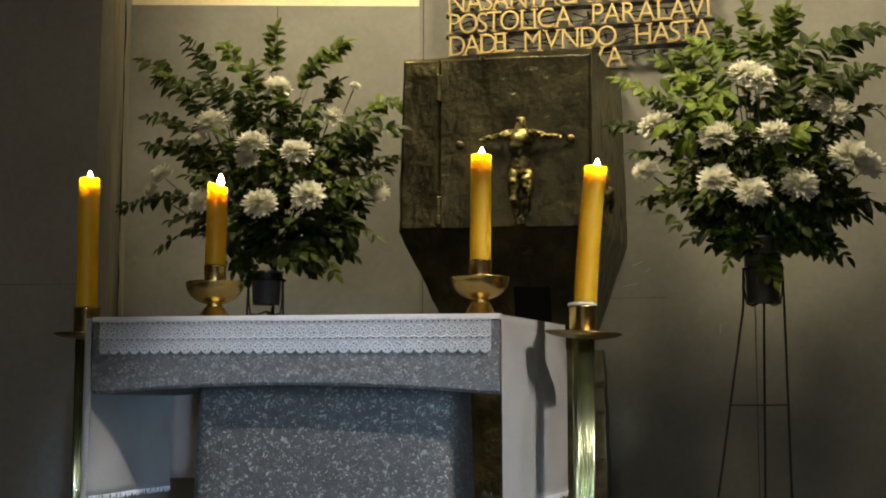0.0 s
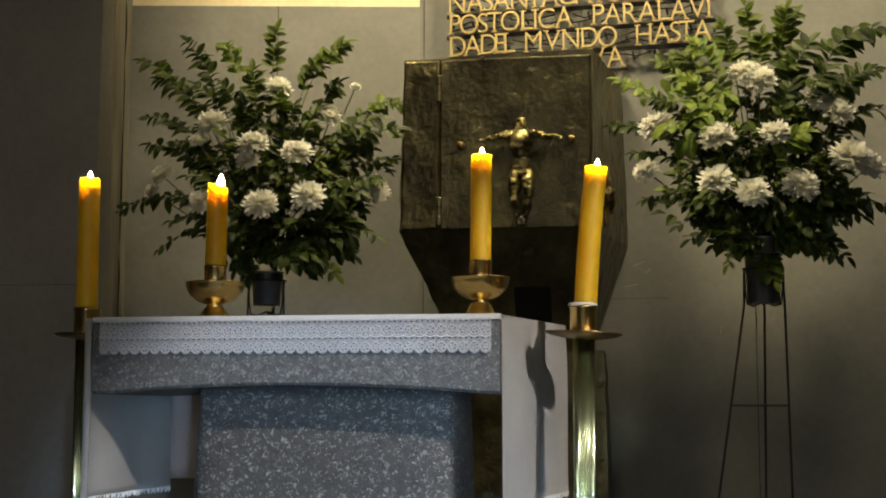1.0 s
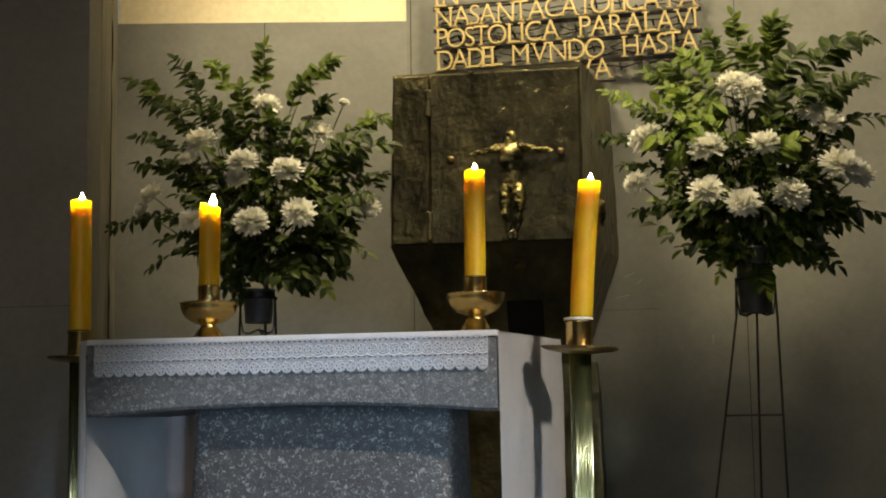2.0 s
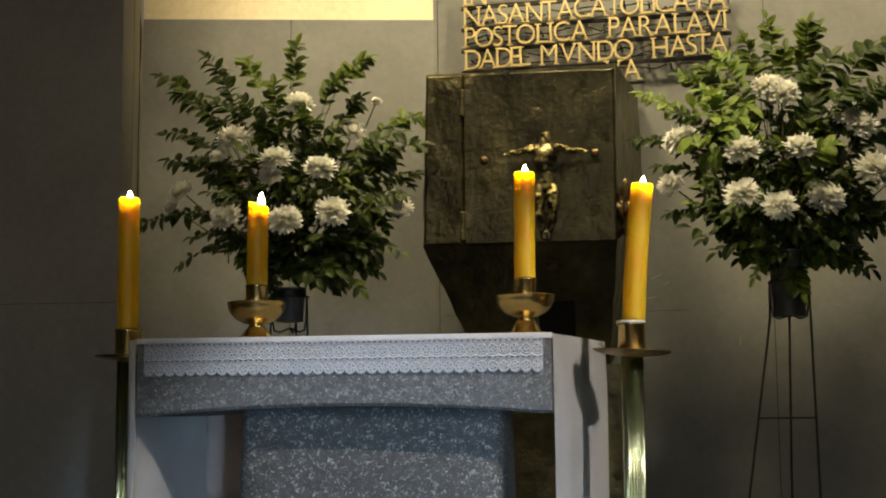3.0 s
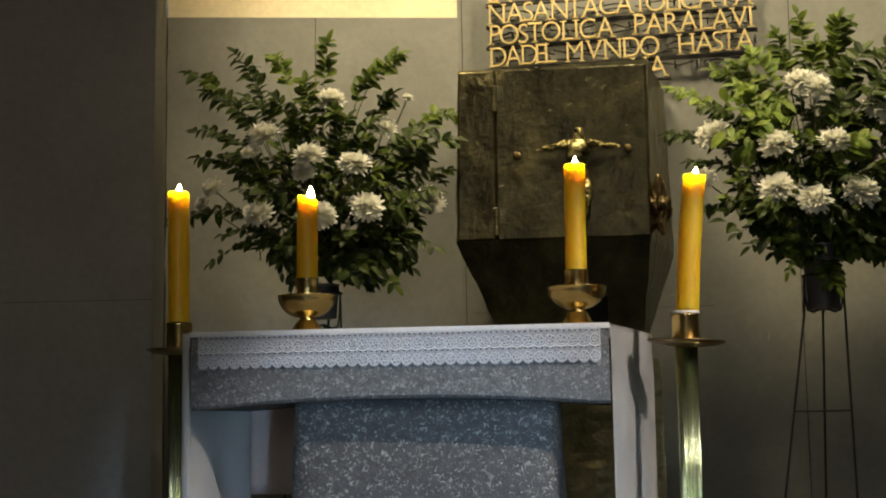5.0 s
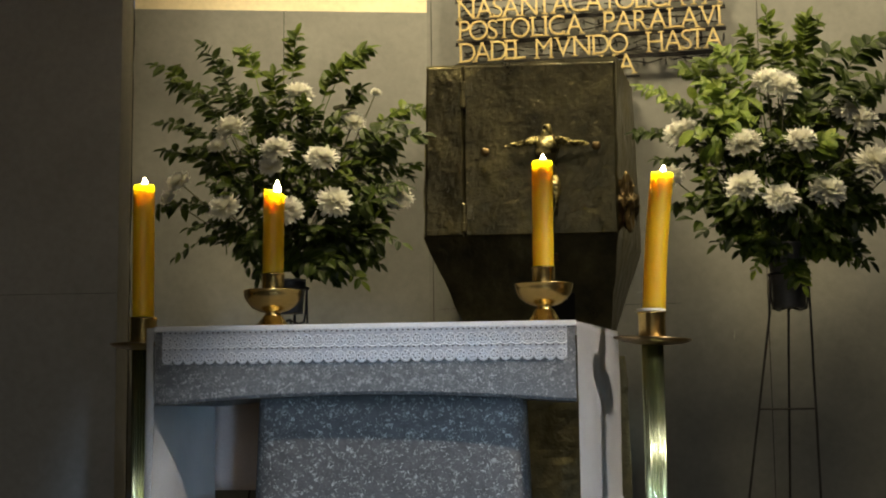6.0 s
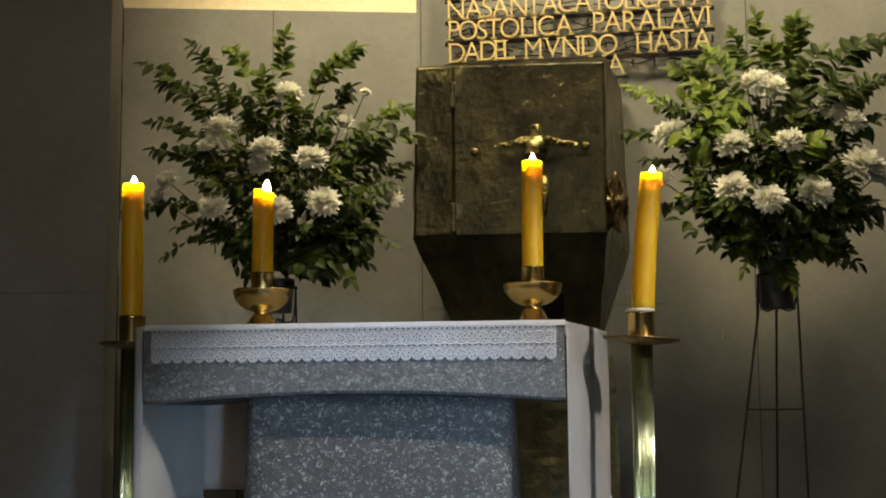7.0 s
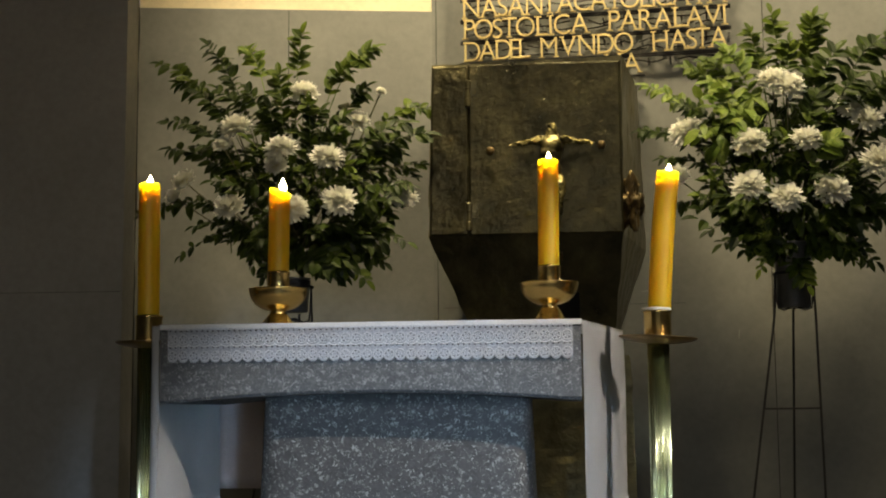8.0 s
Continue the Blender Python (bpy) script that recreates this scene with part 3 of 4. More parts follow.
def altar_cloth():
    t = thing("altar_cloth", 0, 0, 1.0, "white linen altar cloth hanging down both ends of the altar", "altar cloth")
    def top(u, v):
        x = -1.165 + (1.172 + 0.126 * v ** 0.9) * u
        y = -0.004 + 0.61 * v
        return (x, y, 0.006 + 0.002 * noise.noise((x * 4, y * 4, 0)))
    part("top", sheet(40, 14, top, 0.004), LINEN, t, smooth=True)
    def right(u, v):
        y = 0.002 + 0.60 * u
        d = v * 0.508
        fold = 0.0045 * math.sin(u * 8 + 0.4 + 0.6 * v) * v ** 0.6 + 0.0012 * math.sin(u * 27 + 3 * v)
        x = 0.0045 + 0.130 * u ** 0.9 * min(1, 0.97 + 0.1 * v) + fold * (0.2 + 0.8 * min(1, u * 3))
        return (x, y + 0.01 * v, 0.008 + 0.006 * u - d + 0.004 * u * v)
    part("hanging_end", sheet(60, 24, right, 0.003), LINEN, t, smooth=True)
    def left(u, v):
        if u < 0.05:
            k = u / 0.05
            return (-1.150 - 0.024 * k - 0.002 * math.sin(v * 9), -0.006 + 0.003 * k, 0.008 - v * 0.497)
        k = (u - 0.05) / 0.95
        fold = 0.006 * math.sin(k * 11 + 1) * v * min(1, k * 6)
        return (-1.174 + 0.034 * k * min(1, v * 3) - fold, 0.60 * k, 0.008 - v * 0.497)
    part("hanging_end", sheet(60, 24, left, 0.003), LINEN, t, smooth=True)
    # back fold in a darker taupe tone than the white ends
    def back(u, v):
        return (-1.150 + 0.46 * u, 0.622 + 0.008 * math.sin(u * 13) * v, 0.006 - v * 0.472)
    part("back_fold", sheet(20, 14, back, 0.003), TAUPE_LINEN, t, "back fold of the cloth in a darker taupe tone", True)
    part("front_fold", box((-1.153, -0.0055, -0.004), (0.004, 0.05, 0.0115), bevel=0.004), LINEN, t)
    # hem fringes
    for path, count in ((lambda u: left(u, 1.0), 46), (lambda u: right(u, 1.0), 46)):
        bm = bmesh.new()
        for i in range(count):
            p = Vector(path((i + 0.5) / count))
            tube([p, p + Vector((random.uniform(-0.003, 0.003), 0.001, -0.008)), p + Vector((random.uniform(-0.005, 0.005), 0, -0.017))], [0.004, 0.003, 0.001], 4, bm)
        part("fringe", bm, THREAD, t)
    return t


altar_cloth()


def lace_runner():
    """Two rows of eyelet scallops over the front edge."""
    t = thing("lace_runner", 0, -0.0085, 0, "white eyelet lace runner with scalloped hem over the altar's front", "lace runner")
    x0, x1, zt, zb = -1.127, -0.022, 0.999, 0.917
    n = 37
    w = (x1 - x0) / n
    bm = bmesh.new()
    fine = 12
    tops, lows = [], []
    for i in range(n * fine + 1):
        x = x0 + (x1 - x0) * i / (n * fine)
        ph = (i % fine) / fine
        z = zb - 0.011 * math.sin(math.pi * ph) ** 0.6 + 0.002 * noise.noise((x * 9, 0, 0))
        y = 0.0015 * math.sin(x * 60) + 0.001 * noise.noise((x * 20, 3, 0))
        lows.append((x, y - 0.001, z))
        tops.append((x, 0.001, zt))
    rows = 6
    grid = [[bm.verts.new(Vector(tp).lerp(Vector(lo), k / rows)) for k in range(rows + 1)] for tp, lo in zip(tops, lows)]
    fs = [bm.faces.new((a[k], a[k + 1], b[k + 1], b[k])) for a, b in zip(grid, grid[1:]) for k in range(rows)]
    bmesh.ops.solidify(bm, geom=fs, thickness=0.0015)
    bmesh.ops.recalc_face_normals(bm, faces=bm.faces)
    part("net", bm, LACE, t)
    bm = box((x0, 0.002, zt - 0.002), (x1, 0.005, zt + 0.001))
    part("fold", bm, LINEN, t)
    # embroidered rings with petals, each motif a small relief
    def motif():
        b = bmesh.new()
        r = w * 0.43
        tube([(r * math.cos(a), 0, r * math.sin(a)) for a in [2 * math.pi * k / 18 for k in range(19)]], 0.0014, 4, b)
        for k in range(6):
            a = 2 * math.pi * k / 6
            tube([(r * 0.2 * math.cos(a), 0, r * 0.2 * math.sin(a)), (r * 0.5 * math.cos(a + 0.1), -0.001, r * 0.5 * math.sin(a + 0.1)), (r * 0.78 * math.cos(a), 0, r * 0.78 * math.sin(a))], [0.0006, 0.0016, 0.0006], 4, b)
        return b
    first = None
    for row in (0, 1):
        for i in range(n):
            z = (zb + 0.007) if row == 0 else (zb + 0.052)
            if first is None:
                ob = first = part("eyelet_motif", motif(), THREAD, t)
            else:
                ob = new("eyelet_motif", first.data)
                ob.parent = t
            ob.location = (x0 + (i + 0.5) * w, -0.0023, z)
            ob.rotation_euler = (0, random.uniform(0, 1), 0)
    edge = [(x0 + (x1 - x0) * i / (n * fine), -0.002, zb + 0.040 - 0.008 * math.sin(math.pi * (i % fine) / fine) ** 0.6) for i in range(n * fine + 1)]
    part("scallop_cord", tube(edge, 0.0022, 4), THREAD, t)
    # black plugs on the net; the shade in the eyelet holes is their colour
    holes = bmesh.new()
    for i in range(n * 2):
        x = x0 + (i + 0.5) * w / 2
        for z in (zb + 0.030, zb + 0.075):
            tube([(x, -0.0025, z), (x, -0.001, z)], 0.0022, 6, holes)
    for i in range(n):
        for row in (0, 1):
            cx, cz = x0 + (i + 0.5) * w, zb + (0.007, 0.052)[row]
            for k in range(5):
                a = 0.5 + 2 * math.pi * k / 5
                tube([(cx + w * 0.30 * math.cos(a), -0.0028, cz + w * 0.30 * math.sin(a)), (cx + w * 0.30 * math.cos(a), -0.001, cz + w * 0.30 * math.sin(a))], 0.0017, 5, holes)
    ob = part("eyelet_shade", holes, IRON, t)
    ob["kind"] = "stuff"
    return t


lace_runner()


# ---- candles ----
def candle(x, y, z, height, lean=(0, 0), r=0.0305, bend=0.0, slump=0, blaze=0.72):
    t = thing("candle", x, y, z, "thick golden yellow beeswax candle, burning", "candle", "altar candles")
    t.matrix_world = pose(x, y, z, lean[0], lean[1], 0)
    h = height
    bm = lathe([(r * 0.98, 0), (r, 0.01)] + [(r * (1 + 0.02 * noise.noise((k, x * 7, 0))), 0.01 + (h - 0.02) * k / 14) for k in range(1, 15)] + [(r * 0.98, h - 0.004), (r * 0.93, h), (r * 0.84, h - 0.004), (r * 0.7, h - 0.012), (r * 0.25, h - 0.015)], 32, wobble=0.004)
    for v in bm.verts:
        s = v.co.z / h
        v.co.x += bend * math.sin(math.pi * s)
        if s > 0.93:
            v.co.z += 0.008 * slump * math.cos(math.atan2(v.co.y, v.co.x)) + 0.003 * noise.noise(v.co * 80)
    part("wax", bm, WAX, t, smooth=True)
    part("wick", tube([(0, 0, h - 0.03), (0.001, 0, h + 0.001), (0.004, 0, h + 0.010)], 0.0016, 6), WICK, t)
    prof = [(0.002, 0), (0.0075, 0.005), (0.0092, 0.012), (0.0082, 0.020), (0.005, 0.029), (0.0012, 0.039)]
    fl = part("flame", lathe(prof, 16), FLAME, t, "small bright candle flame", True)
    fl.matrix_local = Matrix.Translation((0.002 + 0.007 * (slump < 0), 0, h - 0.006)) @ Matrix.Diagonal((blaze + 0.15, blaze + 0.15, blaze, 1))
    return t


def dish_profile(r, d):
    return [(0.012, -d)] + [(0.012 + (r - 0.012) * math.sin(a), -d * math.cos(a)) for a in [math.pi / 2 * k / 9 for k in range(1, 10)]] + [(r + 0.002, 0.002), (r - 0.002, 0.004)] + [((r - 0.005) * math.sin(a), -(d - 0.005) * math.cos(a)) for a in [math.pi / 2 * k / 7 for k in range(6, 0, -1)]]


def table_candlestick(x, y, rim):
    t = thing("table_candlestick", x, y, 1.012, "low polished brass candlestick with a wide bowl on the altar", "candlestick", "altar candlesticks")
    h = rim - 1.012
    bowl = part("bowl", lathe(dish_profile(0.084, 0.062), 48), BRASS, t, smooth=True)
    bowl.location = (0, 0, h)
    part("foot", lathe([(0.056, 0), (0.056, 0.004), (0.050, 0.008), (0.03, h - 0.075), (0.021, h - 0.064), (0.026, h - 0.056)], 40), BRASS, t, smooth=True)
    part("socket", lathe([(0.022, h - 0.055), (0.030, h - 0.03), (0.0325, h), (0.0325, h + 0.045), (0.0342, h + 0.048), (0.0342, h + 0.052), (0.0315, h + 0.052)], 40), BRASS, t, smooth=True)
    return t


table_candlestick(-0.868, 0.21, 1.122)
table_candlestick(-0.087, 0.26, 1.131)
candle(-0.868, 0.21, 1.147, 0.268, (0, 0.6), slump=-1, blaze=1.0)
candle(-0.087, 0.26, 1.158, 0.335, (0, 0.5))


def standing_candlestick(x, y, pan_z, pan_r, tilt, lean=0.0):
    t = thing("standing_candlestick", x, y, 0, "tall fluted brass candlestick with a drip pan on the floor", "candlestick", "floor candlesticks")
    t.matrix_world = pose(x, y, 0, 0, lean, 0)
    part("base", lathe([(0.15, 0), (0.15, 0.015), (0.12, 0.03), (0.05, 0.05), (0.042, 0.07)], 40), BRASS, t, smooth=True)
    part("pole", lathe([(0.0305, 0.06), (0.0305, pan_z - 0.012)], 192, flutes=24, dent=0.12), BRASS_COOL, t, smooth=True)
    pan = part("drip_pan", lathe([(0.02, -0.014), (pan_r * 0.5, -0.010), (pan_r * 0.85, -0.004), (pan_r, 0.003), (pan_r + 0.001, 0.006), (pan_r * 0.84, 0.001), (0.02, -0.006)], 48), BRASS_DULL, t, "tarnished brass drip pan, slightly bent", True)
    pan.matrix_local = pose(0, 0, pan_z, tilt[0], tilt[1], 0)
    part("socket", lathe([(0.036, pan_z - 0.01), (0.038, pan_z), (0.0375, pan_z + 0.07), (0.040, pan_z + 0.074), (0.040, pan_z + 0.08), (0.033, pan_z + 0.08)], 36), BRASS, t, smooth=True)
    return t


standing_candlestick(0.213, 0.165, 0.962, 0.108, (0, 3))
candle(0.220, 0.165, 1.046, 0.388, (0, 5.0), r=0.032, bend=-0.004)
ob = part("wax_drip", lathe([(0.040, 0), (0.0415, 0.003), (0.040, 0.008), (0.034, 0.009)], 32, wobble=0.08), WAX_WHITE, smooth=True)
ob.location = (0.213, 0.165, 1.041)
tagged(ob, "ring of white wax on the candlestick's socket", "wax")
standing_candlestick(-1.215, 0.11, 0.966, 0.092, (0, 0), -0.2)
candle(-1.220, 0.11, 1.042, 0.385, (0, -0.5))


# ---- flower arrangements ----
def leaflet(bm, base, way, up, length, width, curl=0.25):
    """One folded, pointed leaf of six faces."""
    way = way.normalized()
    side = way.cross(up).normalized()
    up = side.cross(way)
    rows = []
    for s, w in ((0.0, 0.08), (0.18, 0.74), (0.45, 1.0), (0.76, 0.78), (1.0, 0.05)):
        c = base + way * length * s - up * length * curl * s * s
        e = side * width * 0.5 * w
        rows.append((bm.verts.new(c - e + up * width * 0.16 * w), bm.verts.new(c), bm.verts.new(c + e + up * width * 0.16 * w)))
    for a, b in zip(rows, rows[1:]):
        bm.faces.new((a[0], a[1], b[1], b[0]))
        bm.faces.new((a[1], a[2], b[2], b[1]))


def spray(t, start, tip, mat, size=0.05, count=9, sag=0.06, name="leaf_spray"):
    """A stem from start to tip with paired leaflets on its outer part."""
    start, tip = Vector(start), Vector(tip)
    mid = start.lerp(tip, 0.62) + Vector((-0.22 * tip.x, 0, sag * 2.1 + 0.05)) + Vector((random.uniform(-1, 1), random.uniform(-1, 1), 0)) * 0.03
    def at(s):
        return start * (1 - s) ** 2 + mid * 2 * s * (1 - s) + tip * s * s
    bm = bmesh.new()
    tube([at(k / 8) for k in range(9)], [0.0035 - 0.0025 * k / 8 for k in range(9)], 4, bm)
    length = (tip - start).length
    first = max(0.14, 1 - count * size * 0.56 / length)
    size, count = size * 0.74, round(count * 1.75)
    for k in range(count):
        s = first + (1 - first) * (k + 0.5) / count
        p = at(s)
        d = (at(min(1, s + 0.03)) - at(s - 0.03)).normalized()
        flat = Vector((random.uniform(-0.3, 0.3), -0.75 + random.uniform(-0.3, 0.3), 0.6)).normalized()
        side = d.cross(flat).normalized()
        for q in (-1, 1):
            if random.random() < 0.06:
                continue
            way = side * q + d * random.uniform(0.45, 1.05) + Vector((random.uniform(-1, 1), random.uniform(-1, 1), random.uniform(-1, 0.6))) * 0.36
            z = size * random.uniform(0.72, 1.12) * (0.72 + 0.5 * math.sin(math.pi * (0.15 + 0.8 * (k + 0.5) / count)))
            leaflet(bm, p, way, (flat + Vector((random.uniform(-1, 1), random.uniform(-1, 1), random.uniform(-1, 1))) * 0.35).normalized(), z, z * random.uniform(0.46, 0.68), random.uniform(-0.1, 0.7))
    d = (at(1) - at(0.95)).normalized()
    leaflet(bm, at(1), d, Vector((0, -0.6, 0.8)), size * 0.9, size * 0.45)
    return part(name, bm, mat, t)


def petal(bm, base, way, up, length, width, curl):
    """A narrow strap with a blunt tip."""
    way = way.normalized()
    side = way.cross(up).normalized()
    up = side.cross(way)
    rows = []
    for s, w in ((0.0, 0.35), (0.45, 0.85), (0.8, 1.0), (1.0, 0.55)):
        c = base + way * length * s - up * length * curl * s * s
        e = side * width * 0.5 * w
        rows.append((bm.verts.new(c - e + up * width * 0.2 * w), bm.verts.new(c), bm.verts.new(c + e + up * width * 0.2 * w)))
    for a, b in zip(rows, rows[1:]):
        bm.faces.new((a[0], a[1], b[1], b[0]))
        bm.faces.new((a[1], a[2], b[2], b[1]))


def bloom_mesh(seed, r=0.062):
    """A chrysanthemum: shells of narrow petals, opening from the heart."""
    rnd = random.Random(seed)
    bm = bmesh.new()
    shells = ((44, -0.35, 0.92, -0.004), (48, -0.12, 1.0, 0.0), (50, 0.08, 1.0, 0.004), (48, 0.28, 0.95, 0.008), (44, 0.48, 0.88, 0.012), (38, 0.68, 0.78, 0.015), (30, 0.88, 0.67, 0.018), (22, 1.08, 0.55, 0.020), (14, 1.3, 0.44, 0.022))
    for shell, (count, tilt, reach, lift) in enumerate(shells):
        for k in range(count):
            a = 2 * math.pi * (k + 0.5 * (shell % 2)) / count + rnd.uniform(-0.12, 0.12)
            tl = tilt + rnd.uniform(-0.2, 0.2)
            way = Vector((math.cos(a) * math.cos(tl), math.sin(a) * math.cos(tl), math.sin(tl)))
            ln = r * reach * rnd.uniform(0.70, 1.16)
            petal(bm, Vector((math.cos(a), math.sin(a), 0)) * r * 0.06 + Vector((0, 0, lift)), way, Vector((-math.cos(a) * math.sin(tl), -math.sin(a) * math.sin(tl), math.cos(tl))), ln, r * 0.20 * rnd.uniform(0.75, 1.25), rnd.uniform(-0.35, 0.2))
    me = bpy.data.meshes.new("chrysanthemum")
    bm.to_mesh(me)
    bm.free()
    me.materials.append(PETAL)
    return me


BLOOMS = [bloom_mesh(s) for s in range(4)]


def bloom(t, p, face, size=1.0):
    ob = new("chrysanthemum", BLOOMS[len(t.children) % 4])
    ob.parent = t
    q = Vector((face[0] * 1.3, face[1], face[2] * 1.5)).to_track_quat("Z", "Y").to_matrix().to_4x4()
    ob.matrix_local = Matrix.Translation(p) @ q @ pose(0, 0, 0, 0, 0, random.uniform(0, 360)) @ Matrix.Diagonal((size * 0.92, size * 0.92, size * 0.80, 1))
    stem_end = Vector((0, 0.02, 0.05))
    part("stalk", tube([Vector(p), Vector(p).lerp(stem_end, 0.4) - Vector((0, -0.03, 0.02)), stem_end], 0.003, 5), STEM, t)
    return ob


def leafy_mass(t, centre, radii, count, mat, size, seed, name="foliage"):
    """Dense inner foliage of single leaves round short twigs."""
    rnd = random.Random(seed)
    bm = bmesh.new()
    for k in range(count):
        d = Vector((rnd.gauss(0, 1), rnd.gauss(0, 1), rnd.gauss(0, 1))).normalized()
        q = rnd.uniform(0.25, 1) ** 0.6
        p = Vector(centre) + Vector((d.x * radii[0], d.y * radii[1], d.z * radii[2])) * q
        p += Vector((1, 1, 1)) * 0.05 * noise.noise(p * 6)
        for j in range(rnd.randint(3, 5)):
            way = (d + Vector((rnd.uniform(-1, 1), rnd.uniform(-1, 1), rnd.uniform(-1, 0.6))) * 0.9)
            z = size * rnd.uniform(0.7, 1.25)
            leaflet(bm, p + Vector((rnd.uniform(-1, 1), rnd.uniform(-1, 1), rnd.uniform(-1, 1))) * 0.022, way, Vector((rnd.uniform(-0.6, 0.6), -0.7, 0.8)).normalized(), z, z * rnd.uniform(0.44, 0.64), rnd.uniform(0.05, 0.5))
    ob = part(name, bm, mat, t)
    ob["kind"] = "stuff"
    return ob


def flower_stand(x, y, ring_z, feet, label):
    t = thing("flower_stand", x, y, 0, label, "plant stand", "flower stands")
    r = 0.070
    part("ring", tube([(r * math.cos(a), r * math.sin(a), ring_z) for a in [2 * math.pi * k / 28 for k in range(29)]], 0.005, 6), IRON, t)
    tops = [(r * math.cos(a), r * math.sin(a)) for a in (math.radians(190), math.radians(-12), math.radians(85))]
    pts = []
    for (fx, fy), (c, s) in zip(feet, tops):
        knee = Vector((c * 1.06, s * 1.06, ring_z - 0.14))
        foot = Vector((fx, fy, 0.0))
        part("leg", tube([(c, s, ring_z), knee, foot], 0.0045, 6), IRON, t)
        part("bracket", tube([(c, s, ring_z - 0.005), (c * 0.98, s * 0.98, ring_z - 0.08), (c * 0.86, s * 0.86, ring_z - 0.128), (c * 0.55, s * 0.55, ring_z - 0.135), (0, 0, ring_z - 0.118)], 0.004, 6), IRON, t)
        pts.append(knee.lerp(foot, 0.355 / (ring_z - 0.14)))
    for a, b in zip(pts, pts[1:] + pts[:1]):
        part("crossbar", tube([a, b], 0.0035, 6), IRON, t)
    return t


def vase(t, z0, z1, r0, r1, mat, label):
    return part("vase", lathe([(r0, z0), (r0 + 0.002, z0 + 0.003), (r1, z1 - 0.008), (r1 + 0.004, z1 - 0.004), (r1 + 0.003, z1), (r1 - 0.003, z1)], 36), mat, t, label, True)


LOW_BLOOMS = (
    ((0.043, -0.050, 0.703), (0.10, -1, 1.55), 1.00),
    ((-0.225, -0.030, 0.582), (-0.35, -1, 1.50), 1.05),
    ((-0.271, -0.050, 0.512), (-0.30, -1, 1.10), 0.63),
    ((-0.021, -0.150, 0.470), (-0.10, -1, 1.30), 1.00),
    ((-0.042, -0.130, 0.410), (-0.10, -1, 0.90), 0.79),
    ((0.152, -0.150, 0.430), (0.15, -1, 1.25), 1.05),
    ((0.245, -0.010, 0.595), (0.50, -1, 1.20), 0.84),
    ((0.198, -0.150, 0.264), (0.20, -1, 0.75), 1.10),
    ((0.028, -0.190, 0.232), (-0.05, -1, 0.90), 1.10),
    ((0.408, 0.020, 0.313), (0.60, -1, 0.80), 1.05),
    ((-0.434, 0.000, 0.386), (-0.80, -1, 1.00), 0.79),
    ((-0.484, 0.020, 0.330), (-0.80, -1, 0.80), 0.53),
    ((-0.226, -0.090, 0.263), (-0.40, -1, 0.90), 1.05),
    ((0.325, 0.070, 0.732), (0.40, -1, 1.60), 0.37),
)
LOW_SPRAYS = (
    ((0.033, -0.030, 0.948), LEAF_MID, 0.076, 6, 0.02),
    ((-0.365, 0.050, 0.940), LEAF_DARK, 0.069, 9, 0.00),
    ((-0.555, 0.050, 0.867), LEAF_MID, 0.069, 9, 0.06),
    ((-0.475, 0.030, 0.784), LEAF_DARK, 0.069, 9, 0.05),
    ((-0.206, 0.020, 0.910), LEAF_LIGHT, 0.062, 8, 0.08),
    ((-0.047, -0.080, 0.778), LEAF_MID, 0.076, 7, 0.03),
    ((0.320, -0.080, 0.868), LEAF_MID, 0.076, 7, 0.08),
    ((0.206, -0.080, 0.799), LEAF_MID, 0.069, 6, 0.06),
    ((0.281, -0.030, 0.725), LEAF_DARK, 0.076, 7, 0.04),
    ((0.520, 0.020, 0.645), LEAF_MID, 0.058, 8, 0.10),
    ((0.514, -0.030, 0.540), LEAF_DARK, 0.090, 7, 0.05),
    ((0.443, -0.080, 0.573), LEAF_DARK, 0.083, 6, 0.05),
    ((0.437, -0.030, 0.126), LEAF_DARK, 0.076, 7, 0.05),
    ((0.289, -0.080, -0.021), LEAF_MID, 0.076, 7, 0.04),
    ((0.146, -0.180, 0.012), LEAF_DARK, 0.076, 7, 0.02),
    ((-0.621, 0.030, 0.255), LEAF_DARK, 0.062, 9, 0.10),
    ((-0.509, 0.030, 0.520), LEAF_DARK, 0.069, 9, 0.05),
    ((-0.385, -0.030, 0.202), LEAF_DARK, 0.069, 8, 0.04),
    ((-0.300, -0.080, 0.368), LEAF_DARK, 0.076, 8, 0.04),
    ((-0.516, 0.020, 0.628), LEAF_DARK, 0.069, 9, 0.06),
    ((-0.119, -0.130, 0.124), LEAF_DARK, 0.076, 7, 0.02),
    ((-0.092, -0.110, -0.002), LEAF_DARK, 0.069, 6, 0.02),
    ((0.393, -0.130, 0.273), LEAF_DARK, 0.076, 7, 0.04),
    ((0.493, 0.020, 0.430), LEAF_DARK, 0.069, 6, 0.05),
    ((0.206, -0.080, 0.605), LEAF_DARK, 0.076, 7, 0.03),
    ((-0.096, -0.030, 0.660), LEAF_DARK, 0.076, 7, 0.02),
    ((0.112, -0.060, 0.631), LEAF_DARK, 0.076, 7, 0.02),
    ((-0.184, 0.000, 0.733), LEAF_DARK, 0.069, 7, 0.03),
    ((0.348, -0.030, 0.050), LEAF_DARK, 0.069, 6, 0.04),
    ((0.213, -0.150, 0.047), LEAF_DARK, 0.069, 6, 0.02),
)
